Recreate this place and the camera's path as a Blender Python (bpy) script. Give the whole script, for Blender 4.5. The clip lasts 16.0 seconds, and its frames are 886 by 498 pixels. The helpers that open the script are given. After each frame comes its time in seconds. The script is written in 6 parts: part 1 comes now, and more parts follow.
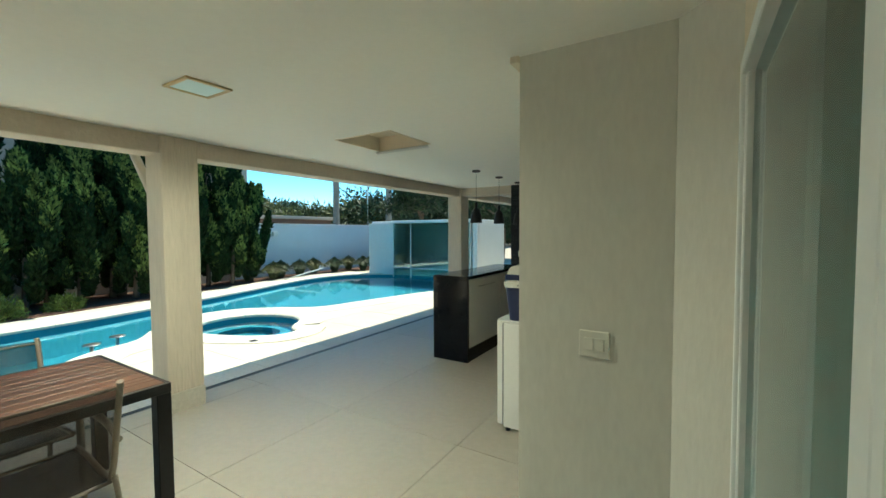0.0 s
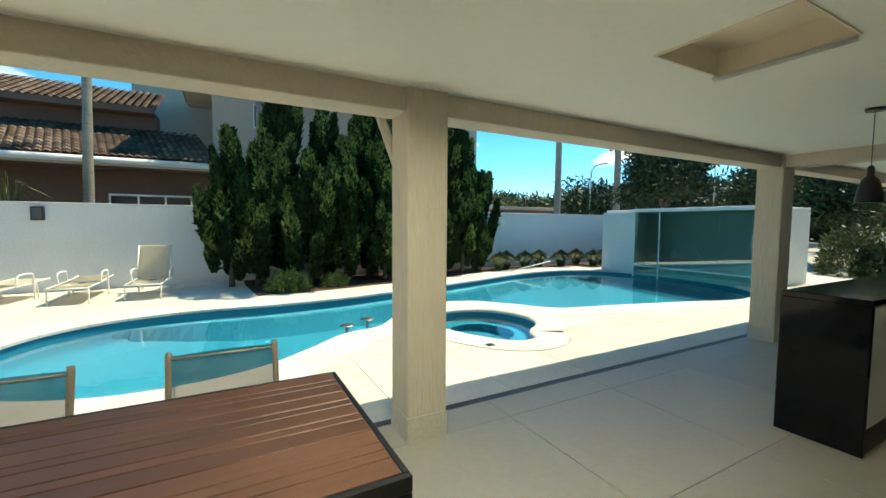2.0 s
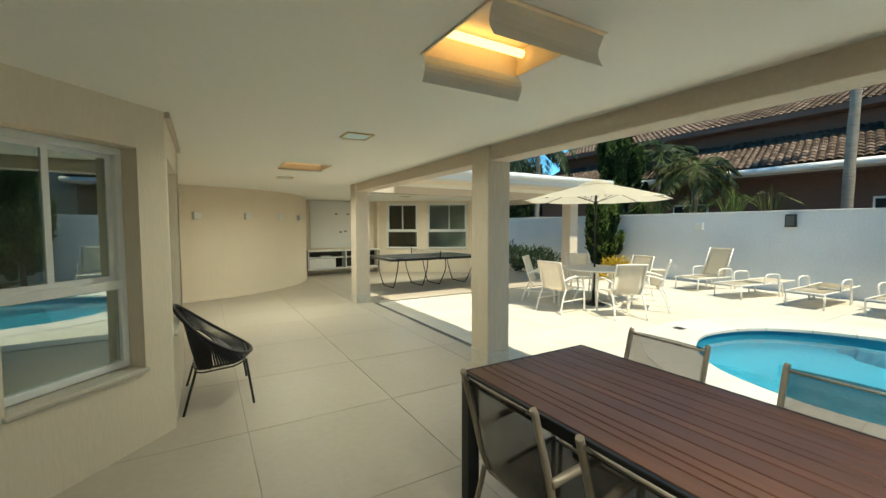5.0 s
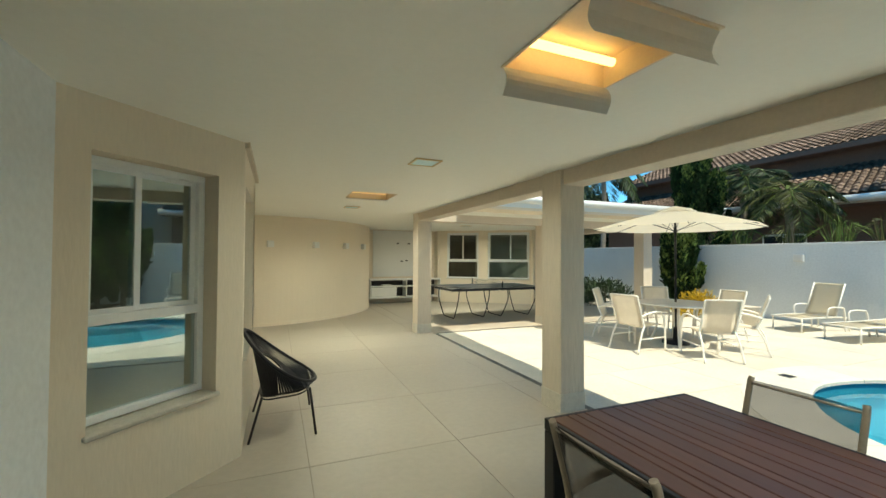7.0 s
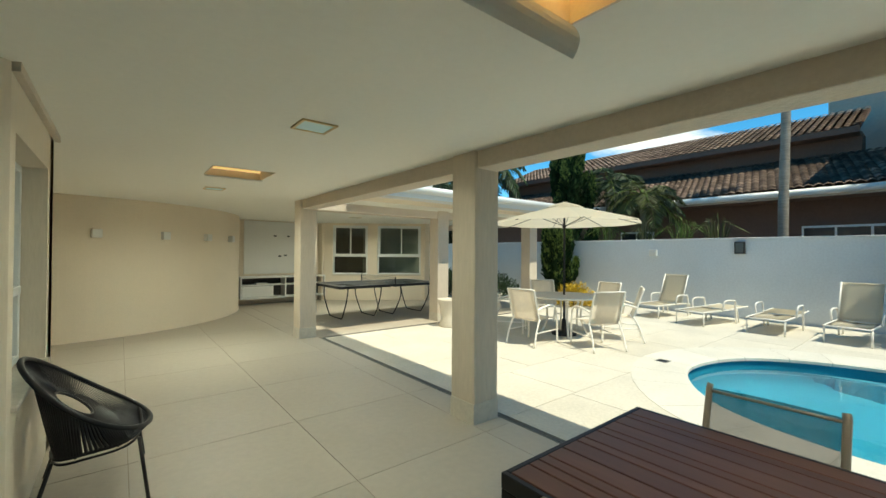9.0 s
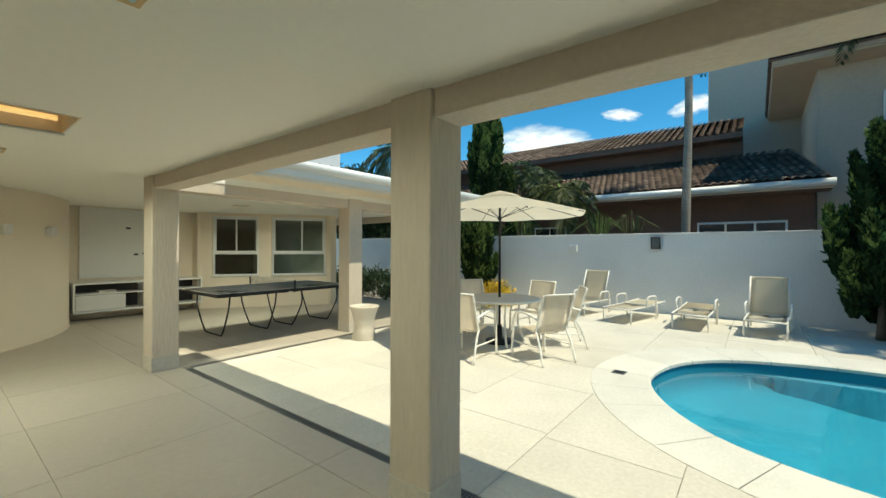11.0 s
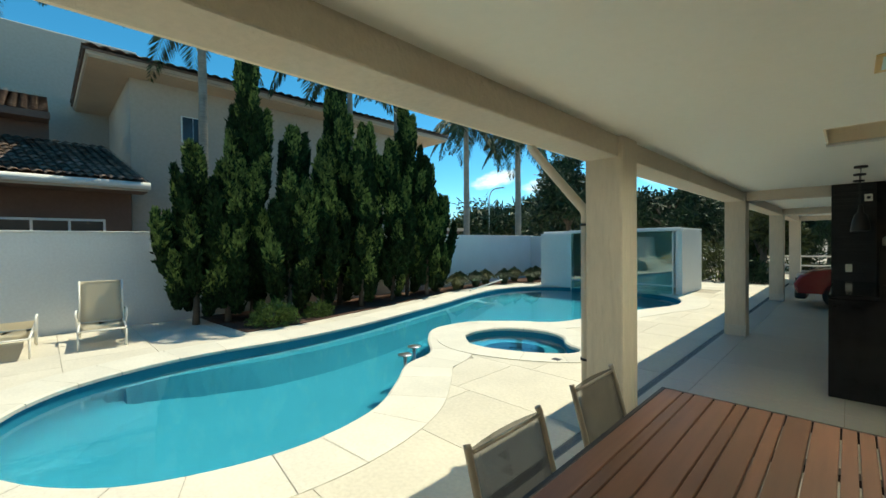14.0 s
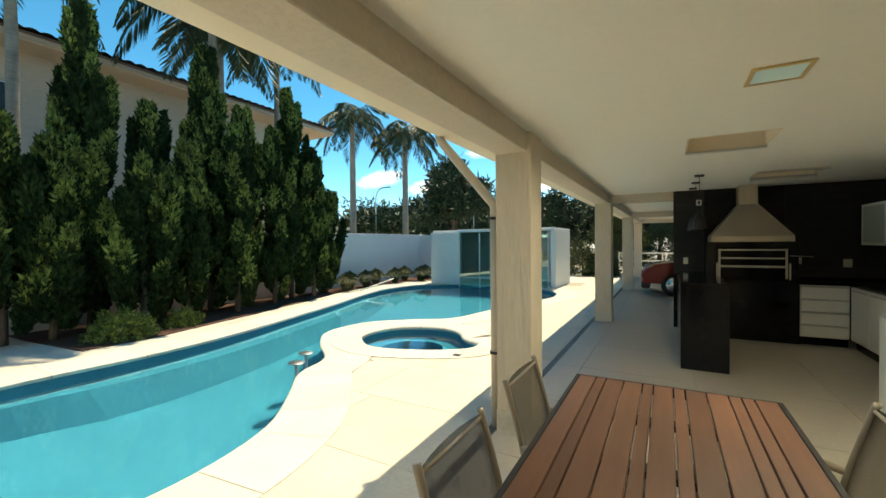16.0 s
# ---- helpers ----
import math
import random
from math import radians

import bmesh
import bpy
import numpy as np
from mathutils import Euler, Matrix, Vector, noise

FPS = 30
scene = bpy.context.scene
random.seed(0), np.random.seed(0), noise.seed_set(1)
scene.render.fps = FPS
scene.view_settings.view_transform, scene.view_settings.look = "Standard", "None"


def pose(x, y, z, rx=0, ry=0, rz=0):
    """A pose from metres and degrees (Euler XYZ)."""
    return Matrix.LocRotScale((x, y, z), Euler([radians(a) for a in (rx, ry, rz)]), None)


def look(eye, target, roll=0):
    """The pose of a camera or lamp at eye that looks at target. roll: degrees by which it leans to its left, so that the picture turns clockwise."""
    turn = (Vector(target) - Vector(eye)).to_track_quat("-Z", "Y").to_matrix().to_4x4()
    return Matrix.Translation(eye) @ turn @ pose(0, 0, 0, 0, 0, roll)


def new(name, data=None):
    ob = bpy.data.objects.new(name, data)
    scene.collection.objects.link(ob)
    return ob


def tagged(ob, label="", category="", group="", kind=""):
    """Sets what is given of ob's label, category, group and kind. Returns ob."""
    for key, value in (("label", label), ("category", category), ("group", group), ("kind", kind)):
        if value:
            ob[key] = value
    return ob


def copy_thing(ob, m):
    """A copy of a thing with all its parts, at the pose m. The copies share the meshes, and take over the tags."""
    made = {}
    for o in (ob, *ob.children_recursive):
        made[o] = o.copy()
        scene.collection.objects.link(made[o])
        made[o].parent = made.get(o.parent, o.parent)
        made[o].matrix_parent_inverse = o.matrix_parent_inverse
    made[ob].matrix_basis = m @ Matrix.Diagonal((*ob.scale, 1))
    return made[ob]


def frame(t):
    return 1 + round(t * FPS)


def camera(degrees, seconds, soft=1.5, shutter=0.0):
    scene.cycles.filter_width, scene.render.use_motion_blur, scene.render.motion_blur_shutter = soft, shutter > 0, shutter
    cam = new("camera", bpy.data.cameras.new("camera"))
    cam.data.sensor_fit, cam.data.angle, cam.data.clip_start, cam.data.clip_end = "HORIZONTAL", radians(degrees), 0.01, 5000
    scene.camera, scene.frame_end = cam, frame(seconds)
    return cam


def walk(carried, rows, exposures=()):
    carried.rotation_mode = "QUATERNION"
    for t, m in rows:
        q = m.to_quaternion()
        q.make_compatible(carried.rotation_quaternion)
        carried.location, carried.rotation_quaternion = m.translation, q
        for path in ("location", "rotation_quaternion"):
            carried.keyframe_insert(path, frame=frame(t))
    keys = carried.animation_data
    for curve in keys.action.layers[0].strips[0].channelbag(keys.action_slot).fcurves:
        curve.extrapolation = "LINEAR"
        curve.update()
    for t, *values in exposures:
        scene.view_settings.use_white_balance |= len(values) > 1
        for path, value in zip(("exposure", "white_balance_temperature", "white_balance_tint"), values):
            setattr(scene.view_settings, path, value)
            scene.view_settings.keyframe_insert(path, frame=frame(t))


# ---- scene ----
cam = camera(95.3, 16.0)
PATH = [
    (0, (-0.155, 0.302, 1.544), (-1.211, 1.998, 1.459), -0.3),
    (0.5, (-0.479, 0.45, 1.545), (-1.586, 2.113, 1.455), -0.3),
    (1, (-0.853, 0.554, 1.485), (-2.044, 2.16, 1.404), -0.5),
    (1.5, (-1.209, 0.754, 1.463), (-2.626, 2.162, 1.381), -0.0),
    (2, (-1.481, 0.869, 1.483), (-3.234, 1.823, 1.357), 0.4),
    (2.5, (-1.619, 1.014, 1.486), (-3.58, 1.363, 1.308), 0.5),
    (3, (-1.551, 1.108, 1.505), (-3.523, 0.861, 1.278), 0.1),
    (3.5, (-1.376, 1.181, 1.526), (-3.224, 0.458, 1.281), 0.3),
    (4, (-1.314, 1.291, 1.537), (-2.942, 0.155, 1.296), 0.2),
    (4.3, (-1.328, 1.334, 1.521), (-2.786, -0.019, 1.312), 0.1),
    (4.5, (-1.355, 1.359, 1.533), (-2.679, -0.127, 1.334), -0.0),
    (5, (-1.349, 1.406, 1.525), (-2.364, -0.314, 1.412), -0.1),
    (5.2, (-1.348, 1.399, 1.521), (-2.261, -0.379, 1.445), -0.2),
    (7.3, (-1.352, 1.14, 1.489), (-2.114, -0.709, 1.532), 0.3),
    (7.5, (-1.392, 1.097, 1.472), (-2.202, -0.732, 1.513), 0.3),
    (8, (-1.571, 0.967, 1.452), (-2.524, -0.792, 1.49), 0.2),
    (8.5, (-1.569, 0.795, 1.462), (-2.67, -0.875, 1.492), 0.3),
    (9, (-1.526, 0.543, 1.474), (-2.775, -1.019, 1.492), 0.4),
    (11.5, (-2.485, -0.883, 1.5), (-4.166, -1.967, 1.495), 0.2),
    (12, (-2.718, -1.106, 1.54), (-4.526, -1.962, 1.535), 0.3),
    (12.5, (-2.889, -1.195, 1.517), (-4.832, -1.669, 1.527), 0.1),
    (13, (-2.905, -1.315, 1.499), (-4.902, -1.205, 1.512), -0.4),
    (13.5, (-2.846, -1.264, 1.522), (-4.665, -0.434, 1.517), -0.5),
    (14, (-2.713, -1.136, 1.572), (-4.132, 0.273, 1.543), -0.6),
    (14.5, (-2.679, -1.055, 1.561), (-3.75, 0.634, 1.529), -0.7),
    (15, (-2.707, -1.019, 1.552), (-3.62, 0.76, 1.519), -0.6),
    (15.5, (-2.776, -1.025, 1.552), (-3.666, 0.766, 1.517), -0.5),
    (16, (-2.998, -1.085, 1.521), (-3.968, 0.663, 1.487), -0.6),
]
walk(cam, [(t, look(eye, target, roll)) for t, eye, target, roll in PATH],
     [(0.0, 1.75, 7200, -4), (1.5, 1.8, 7500, -3), (2.5, 1.25, 7800, -1), (3.5, 1.2, 7800, 0), (5.0, 1.4, 7500, 0), (7.3, 1.4, 7400, 0), (9.0, 1.2, 7200, -2), (11.5, 1.0, 7200, -2), (12.5, 0.7, 7000, -4), (13.5, 0.75, 7000, -4), (14.3, 1.35, 8200, -1), (16.0, 1.5, 9000, 5)])

# ---- light ----
SUN_WAY = Vector((0.045, -0.47, -1.0)).normalized()
sun = new("sun", bpy.data.lights.new("sun", "SUN"))
sun.data.energy, sun.data.angle, sun.data.color = 2.2, radians(0.55), (1.0, 0.94, 0.84)
sun.rotation_mode = "QUATERNION"
sun.rotation_quaternion = SUN_WAY.to_track_quat("-Z", "Y")
world = bpy.data.worlds.new("world")
scene.world = world
world.use_nodes = True
wn = world.node_tree
sky = wn.nodes.new("ShaderNodeTexSky")
sky.sky_type, sky.sun_disc = "NISHITA", False
sky.sun_elevation, sky.sun_rotation = radians(64.7), radians(-5.5)
sky.air_density, sky.dust_density, sky.ozone_density, sky.altitude = 0.75, 0.0, 3.0, 2200
deep = wn.nodes.new("ShaderNodeHueSaturation")
deep.inputs["Hue"].default_value, deep.inputs["Saturation"].default_value, deep.inputs["Value"].default_value = 0.485, 1.3, 1.0
wn.links.new(sky.outputs[0], deep.inputs["Color"])
wn.links.new(deep.outputs[0], wn.nodes["Background"].inputs[0])
wn.nodes["Background"].inputs[1].default_value = 0.115

# ---- materials ----
MATS = {}


def ramp(nt, fac, stops):
    r = nt.nodes.new("ShaderNodeValToRGB")
    while len(r.color_ramp.elements) < len(stops):
        r.color_ramp.elements.new(0.5)
    for e, (p, c) in zip(r.color_ramp.elements, stops):
        e.position, e.color = p, (*c, 1)
    nt.links.new(fac, r.inputs[0])
    return r.outputs[0]


def noise_tex(nt, vec, scale, detail=4, stretch=None, rough=0.55):
    n = nt.nodes.new("ShaderNodeTexNoise")
    n.inputs["Scale"].default_value, n.inputs["Detail"].default_value, n.inputs["Roughness"].default_value = scale, detail, rough
    if stretch:
        m = nt.nodes.new("ShaderNodeMapping")
        m.inputs["Scale"].default_value = stretch
        nt.links.new(vec, m.inputs[0])
        vec = m.outputs[0]
    nt.links.new(vec, n.inputs["Vector"])
    return n.outputs["Fac"]


def surface(name, col, rough=0.6, metal=0.0, vary=0.12, big=1.3, fine=40.0, bump=0.15, depth=0.002, stretch=None, spec=0.5, random_amt=0.0,
            island=False, sheen=0.0, transmission=0.0, alpha=1.0, emit=None, power=0.0, coat=0.0, ior=1.45, rough_vary=0.1, through_light=0.0):
    """A principled material with colour variation at two scales, a fine relief and uneven gloss."""
    if name in MATS:
        return MATS[name]
    m = bpy.data.materials.new(name)
    m.use_nodes = True
    nt = m.node_tree
    b = nt.nodes["Principled BSDF"]
    tc = nt.nodes.new("ShaderNodeTexCoord")
    vec = tc.outputs["Object"]
    lo = tuple(max(0.0, c * (1 - vary)) for c in col)
    hi = tuple(min(1.0, c * (1 + vary)) for c in col)
    big_n = noise_tex(nt, vec, big, 5)
    fine_n = noise_tex(nt, vec, fine, 4, stretch)
    mix = nt.nodes.new("ShaderNodeMath")
    mix.operation = "ADD"
    sc = nt.nodes.new("ShaderNodeMath")
    sc.operation, sc.inputs[1].default_value = "MULTIPLY", 0.5
    nt.links.new(big_n, mix.inputs[0])
    nt.links.new(fine_n, mix.inputs[1])
    nt.links.new(mix.outputs[0], sc.inputs[0])
    out = ramp(nt, sc.outputs[0], [(0.33, lo), (0.67, hi)])
    if random_amt:
        if island:
            info = nt.nodes.new("ShaderNodeNewGeometry").outputs["Random Per Island"]
        else:
            info = nt.nodes.new("ShaderNodeObjectInfo").outputs["Random"]
        mr = nt.nodes.new("ShaderNodeMapRange")
        mr.inputs["To Min"].default_value, mr.inputs["To Max"].default_value = 1 - random_amt, 1 + random_amt
        nt.links.new(info, mr.inputs["Value"])
        hs = nt.nodes.new("ShaderNodeHueSaturation")
        nt.links.new(mr.outputs[0], hs.inputs["Value"])
        nt.links.new(out, hs.inputs["Color"])
        out = hs.outputs[0]
    nt.links.new(out, b.inputs["Base Color"])
    b.inputs["Metallic"].default_value = metal
    b.inputs["Specular IOR Level"].default_value = spec
    b.inputs["IOR"].default_value = ior
    b.inputs["Coat Weight"].default_value = coat
    b.inputs["Transmission Weight"].default_value = transmission
    b.inputs["Alpha"].default_value = alpha
    rr = nt.nodes.new("ShaderNodeMapRange")
    rr.inputs["To Min"].default_value, rr.inputs["To Max"].default_value = max(0, rough - rough_vary), min(1, rough + rough_vary)
    nt.links.new(big_n, rr.inputs["Value"])
    nt.links.new(rr.outputs[0], b.inputs["Roughness"])
    if bump:
        bp = nt.nodes.new("ShaderNodeBump")
        bp.inputs["Strength"].default_value, bp.inputs["Distance"].default_value = bump, depth
        nt.links.new(fine_n, bp.inputs["Height"])
        nt.links.new(bp.outputs[0], b.inputs["Normal"])
    if emit:
        b.inputs["Emission Color"].default_value = (*emit, 1)
        b.inputs["Emission Strength"].default_value = power
    if through_light:
        tr = nt.nodes.new("ShaderNodeBsdfTranslucent")
        nt.links.new(out, tr.inputs["Color"])
        ms = nt.nodes.new("ShaderNodeMixShader")
        ms.inputs[0].default_value = through_light
        nt.links.new(b.outputs[0], ms.inputs[1])
        nt.links.new(tr.outputs[0], ms.inputs[2])
        nt.links.new(ms.outputs[0], nt.nodes["Material Output"].inputs["Surface"])
    MATS[name] = m
    return m


PLASTER = surface("textured_plaster", (0.74, 0.65, 0.52), 0.85, vary=0.05, big=0.9, fine=40, bump=0.4, depth=0.004, stretch=(1.6, 1.6, 0.3))
GREY_PLASTER = surface("pale_grey_plaster", (0.66, 0.64, 0.575), 0.85, vary=0.06, big=1.4, fine=34, bump=0.4, depth=0.004, stretch=(1.3, 1.3, 0.4))
COLUMN_PLASTER = surface("grooved_column_plaster", (0.64, 0.56, 0.455), 0.85, vary=0.09, big=0.9, fine=30, bump=0.8, depth=0.014, stretch=(1.5, 1.5, 0.2))
PLASTER_SMOOTH = surface("cream_paint", (0.80, 0.70, 0.56), 0.8, vary=0.05, big=0.8, fine=60, bump=0.25, depth=0.003)
PLASTER_BEAM = surface("beam_plaster", (0.62, 0.54, 0.445), 0.85, vary=0.07, big=0.9, fine=30, bump=0.7, depth=0.01)
CEILING = surface("ceiling_paint", (0.89, 0.875, 0.81), 0.75, vary=0.02, big=0.5, fine=20, bump=0.06)
WHITE_WALL = surface("white_wall_paint", (0.72, 0.75, 0.76), 0.8, vary=0.08, big=0.7, fine=25, bump=0.4, depth=0.006)
PORCELAIN = surface("porcelain_tile", (0.45, 0.40, 0.33), 0.5, vary=0.06, big=1.6, fine=18, bump=0.02, spec=0.5, random_amt=0.025, rough_vary=0.08)
GROUT = surface("tile_grout", (0.33, 0.285, 0.23), 0.9)
STONE = surface("deck_stone", (0.60, 0.56, 0.48), 0.82, vary=0.12, big=1.4, fine=30, bump=0.5, depth=0.006, random_amt=0.06)
STONE_JOINT = surface("deck_joint", (0.44, 0.40, 0.34), 0.95, vary=0.2)
COPING = surface("pool_coping_stone", (0.65, 0.62, 0.55), 0.8, vary=0.1, big=2, fine=35, bump=0.4, depth=0.005, random_amt=0.05)
BLACK_GRANITE = surface("polished_black_granite", (0.007, 0.007, 0.009), 0.09, vary=0.5, big=8, fine=160, bump=0.0, spec=0.25, rough_vary=0.04)
BLACK_STONE = surface("black_ledger_stone", (0.013, 0.014, 0.017), 0.6, vary=0.35, big=3, fine=45, bump=0.7, depth=0.01, random_amt=0.35)
STEEL = surface("brushed_steel", (0.55, 0.54, 0.52), 0.34, metal=1.0, vary=0.05, fine=80, bump=0.05, stretch=(1, 1, 0.03))
HOOD_STEEL = surface("satin_hood_steel", (0.52, 0.46, 0.38), 0.42, metal=0.85, vary=0.06, fine=80, bump=0.04, stretch=(1, 1, 0.03))
WHITE_PAINT = surface("white_lacquer", (0.76, 0.75, 0.71), 0.35, vary=0.03, bump=0.02)
WHITE_ALU = surface("white_aluminium", (0.78, 0.80, 0.79), 0.35, vary=0.03, bump=0.03)
DARK_VOID = surface("shadow_cavity", (0.02, 0.02, 0.02), 0.9)


def coated_glass(name, col, mirror):
    """Tinted glass with a reflective coating: clear sheet and mirror mixed."""
    m = surface(name, col, 0.0, vary=0.0, bump=0.0, transmission=1.0, rough_vary=0.0)
    nt = m.node_tree
    gl = nt.nodes.new("ShaderNodeBsdfGlossy")
    gl.inputs["Roughness"].default_value, gl.inputs["Color"].default_value = 0.0, (0.86, 0.95, 0.93, 1)
    ms = nt.nodes.new("ShaderNodeMixShader")
    ms.inputs[0].default_value = mirror
    nt.links.new(nt.nodes["Principled BSDF"].outputs[0], ms.inputs[1])
    nt.links.new(gl.outputs[0], ms.inputs[2])
    nt.links.new(ms.outputs[0], nt.nodes["Material Output"].inputs["Surface"])
    return m


GLASS = coated_glass("window_glass", (0.62, 0.75, 0.72), 0.30)
SHADED_GLASS = coated_glass("dark_shaded_glass", (0.40, 0.50, 0.49), 0.03)
DOOR_GLASS = coated_glass("dark_teal_door_glass", (0.09, 0.36, 0.37), 0.07)
GREEN_GLASS = coated_glass("tempered_green_glass", (0.50, 0.84, 0.86), 0.12)
WATER = surface("pool_water", (0.80, 0.96, 1.0), 0.0, vary=0.0, big=2.0, fine=5, bump=0.06, depth=0.03, transmission=1.0, ior=1.33, rough_vary=0.0)
POOL_TILE = surface("blue_pool_mosaic", (0.022, 0.225, 0.335), 0.75, vary=0.10, big=0.7, fine=25, bump=0.1, spec=0.1)
GRATE = surface("drain_grate_metal", (0.20, 0.20, 0.19), 0.5, metal=0.6)


# ---- mesh helpers ----
def box(bm, x0, x1, y0, y1, z0, z1, bevel=0.0, segs=1):
    """Adds a box, with its edges rounded by bevel."""
    r = bmesh.ops.create_cube(bm, size=1.0, matrix=Matrix.LocRotScale(((x0 + x1) / 2, (y0 + y1) / 2, (z0 + z1) / 2), None, (abs(x1 - x0), abs(y1 - y0), abs(z1 - z0))))
    if bevel:
        edges = list({e for v in r["verts"] for e in v.link_edges})
        bmesh.ops.bevel(bm, geom=edges, offset=bevel, segments=segs, affect="EDGES", profile=0.5)
    return bm


def obox(bm, p, q, width, height, bevel=0.0):
    """Adds a bar from p to q with a rectangular section."""
    p, q = Vector(p), Vector(q)
    d = q - p
    m = Matrix.Translation((p + q) / 2) @ d.to_track_quat("Z", "Y").to_matrix().to_4x4() @ Matrix.Diagonal((width, height, d.length, 1))
    r = bmesh.ops.create_cube(bm, size=1.0, matrix=m)
    if bevel:
        bmesh.ops.bevel(bm, geom=list({e for v in r["verts"] for e in v.link_edges}), offset=bevel, segments=1, affect="EDGES")
    return bm


def tube(bm, points, radius, sides=8, closed=False):
    """Adds a round tube along a line of points."""
    pts = [Vector(p) for p in points]
    n = len(pts)
    rings = []
    q = last = None
    for i, p in enumerate(pts):
        a = pts[(i - 1) % n] if (closed or i) else p
        b = pts[(i + 1) % n] if (closed or i < n - 1) else p
        t = (b - a).normalized()
        q = t.to_track_quat("Z", "Y") if q is None else last.rotation_difference(t) @ q
        last = t
        r = radius[i] if isinstance(radius, (list, tuple)) else radius
        rings.append([bm.verts.new(p + q @ Vector((r * math.cos(k * math.tau / sides), r * math.sin(k * math.tau / sides), 0))) for k in range(sides)])
    for i in range(n if closed else n - 1):
        a, b = rings[i], rings[(i + 1) % n]
        for k in range(sides):
            f = bm.faces.new((a[k], a[(k + 1) % sides], b[(k + 1) % sides], b[k]))
            f.smooth = True
    if not closed:
        bm.faces.new(list(reversed(rings[0])))
        bm.faces.new(rings[-1])
    return bm


def smooth_line(points, steps=6, closed=False):
    """A Catmull-Rom line through the points."""
    pts = [Vector(p) for p in points]
    n = len(pts)
    out = []
    for i in range(n if closed else n - 1):
        p0 = pts[(i - 1) % n] if (closed or i > 0) else pts[0]
        p1, p2 = pts[i], pts[(i + 1) % n]
        p3 = pts[(i + 2) % n] if (closed or i + 2 < n) else pts[-1]
        for k in range(steps):
            t = k / steps
            out.append(0.5 * ((2 * p1) + (p2 - p0) * t + (2 * p0 - 5 * p1 + 4 * p2 - p3) * t * t + (3 * p1 - p0 - 3 * p2 + p3) * t ** 3))
    if not closed:
        out.append(pts[-1])
    return out


def lathe(bm, profile, centre=(0, 0, 0), sides=24, smooth=True):
    """Adds a turned body; profile: (radius, height) pairs."""
    cx, cy, cz = centre
    rings = []
    for r, z in profile:
        rings.append([bm.verts.new((cx + r * math.cos(k * math.tau / sides), cy + r * math.sin(k * math.tau / sides), cz + z)) for k in range(sides)])
    for a, b in zip(rings, rings[1:]):
        for k in range(sides):
            f = bm.faces.new((a[k], a[(k + 1) % sides], b[(k + 1) % sides], b[k]))
            f.smooth = smooth
    bm.faces.new(list(reversed(rings[0])))
    bm.faces.new(rings[-1])
    return bm


def prism(bm, loop, z0, z1):
    """Adds an upright body with the plan loop."""
    lo = [bm.verts.new((p[0], p[1], z0)) for p in loop]
    hi = [bm.verts.new((p[0], p[1], z1)) for p in loop]
    n = len(loop)
    for i in range(n):
        bm.faces.new((lo[i], lo[(i + 1) % n], hi[(i + 1) % n], hi[i]))
    bm.faces.new(list(reversed(lo)))
    bm.faces.new(hi)
    return bm


def mesh_of(bm, material):
    bmesh.ops.recalc_face_normals(bm, faces=bm.faces)
    me = bpy.data.meshes.new("mesh")
    bm.to_mesh(me)
    bm.free()
    me.materials.append(material)
    return me


def part(name, bm, material, parent=None, label=""):
    """Links a bmesh as one mesh object, under a thing where a parent is given."""
    ob = new(name, mesh_of(bm, material))
    if parent is not None:
        ob.parent = parent
    if label:
        ob["label"] = label
    return ob


def thing(name, label, category, place=(0, 0, 0), turn=0.0, group=""):
    """An Empty at the base of a thing, to which its parts are parented."""
    ob = new(name)
    ob.empty_display_size = 0.1
    ob.matrix_basis = pose(*place, 0, 0, turn)
    return tagged(ob, label, category, group)


def structure(name, bm, material, label=""):
    return tagged(part(name, bm, material), label, "", "", "structure")


def B():
    return bmesh.new()

# ---- the veranda's shell ----
CEIL, BEAM = 2.355, 2.205
XC0, XC1 = -4.19, -3.90        # the columns' row
COLS = {"column_1": (1.925, 2.22), "column_2": (-2.295, -1.99), "column_3": (-6.59, -6.29), "column_4": (6.97, 7.27), "column_5": (12.3, 12.6), "column_6": (17.2, 17.5)}


def column(name, x0, x1, y0, y1, top=CEIL + 0.02):
    shaft = structure(name, box(B(), x0, x1, y0, y1, 0.17, top, 0.012, 2), COLUMN_PLASTER, "beige scratch-plastered square veranda column with a stone foot")
    part("column_foot", box(B(), x0 - 0.004, x1 + 0.004, y0 - 0.004, y1 + 0.004, -0.01, 0.175, 0.004), STONE, shaft, "pale stone-clad column foot")
    return shaft


for cname, (ya, yb) in COLS.items():
    column(cname, XC0, XC1, ya, yb)
column("column_7", -7.15, -6.85, -6.59, -6.29)
column("column_8", -10.2, -9.9, -6.59, -6.29)

# beams stand a little back from the columns' faces
ys = sorted(v for v in COLS.values())
for k, (a, b) in enumerate(zip(ys, ys[1:])):
    structure("beam_%d" % (k + 1), box(B(), XC0 + 0.015, XC1 - 0.03, a[1] - 0.002, b[0] + 0.002, BEAM, CEIL + 0.02, 0.006), PLASTER_BEAM, "beige plastered beam along the veranda edge")
structure("beam_cross", box(B(), XC1 - 0.002, -2.90, 7.0, 7.25, BEAM, CEIL + 0.02, 0.006), PLASTER_BEAM, "beige plastered cross beam beside the barbecue wall")
structure("beam_cross_2", box(B(), XC1 - 0.002, 1.0, 12.3, 12.55, BEAM, CEIL + 0.02, 0.006), PLASTER_BEAM, "beige plastered carport cross beam")
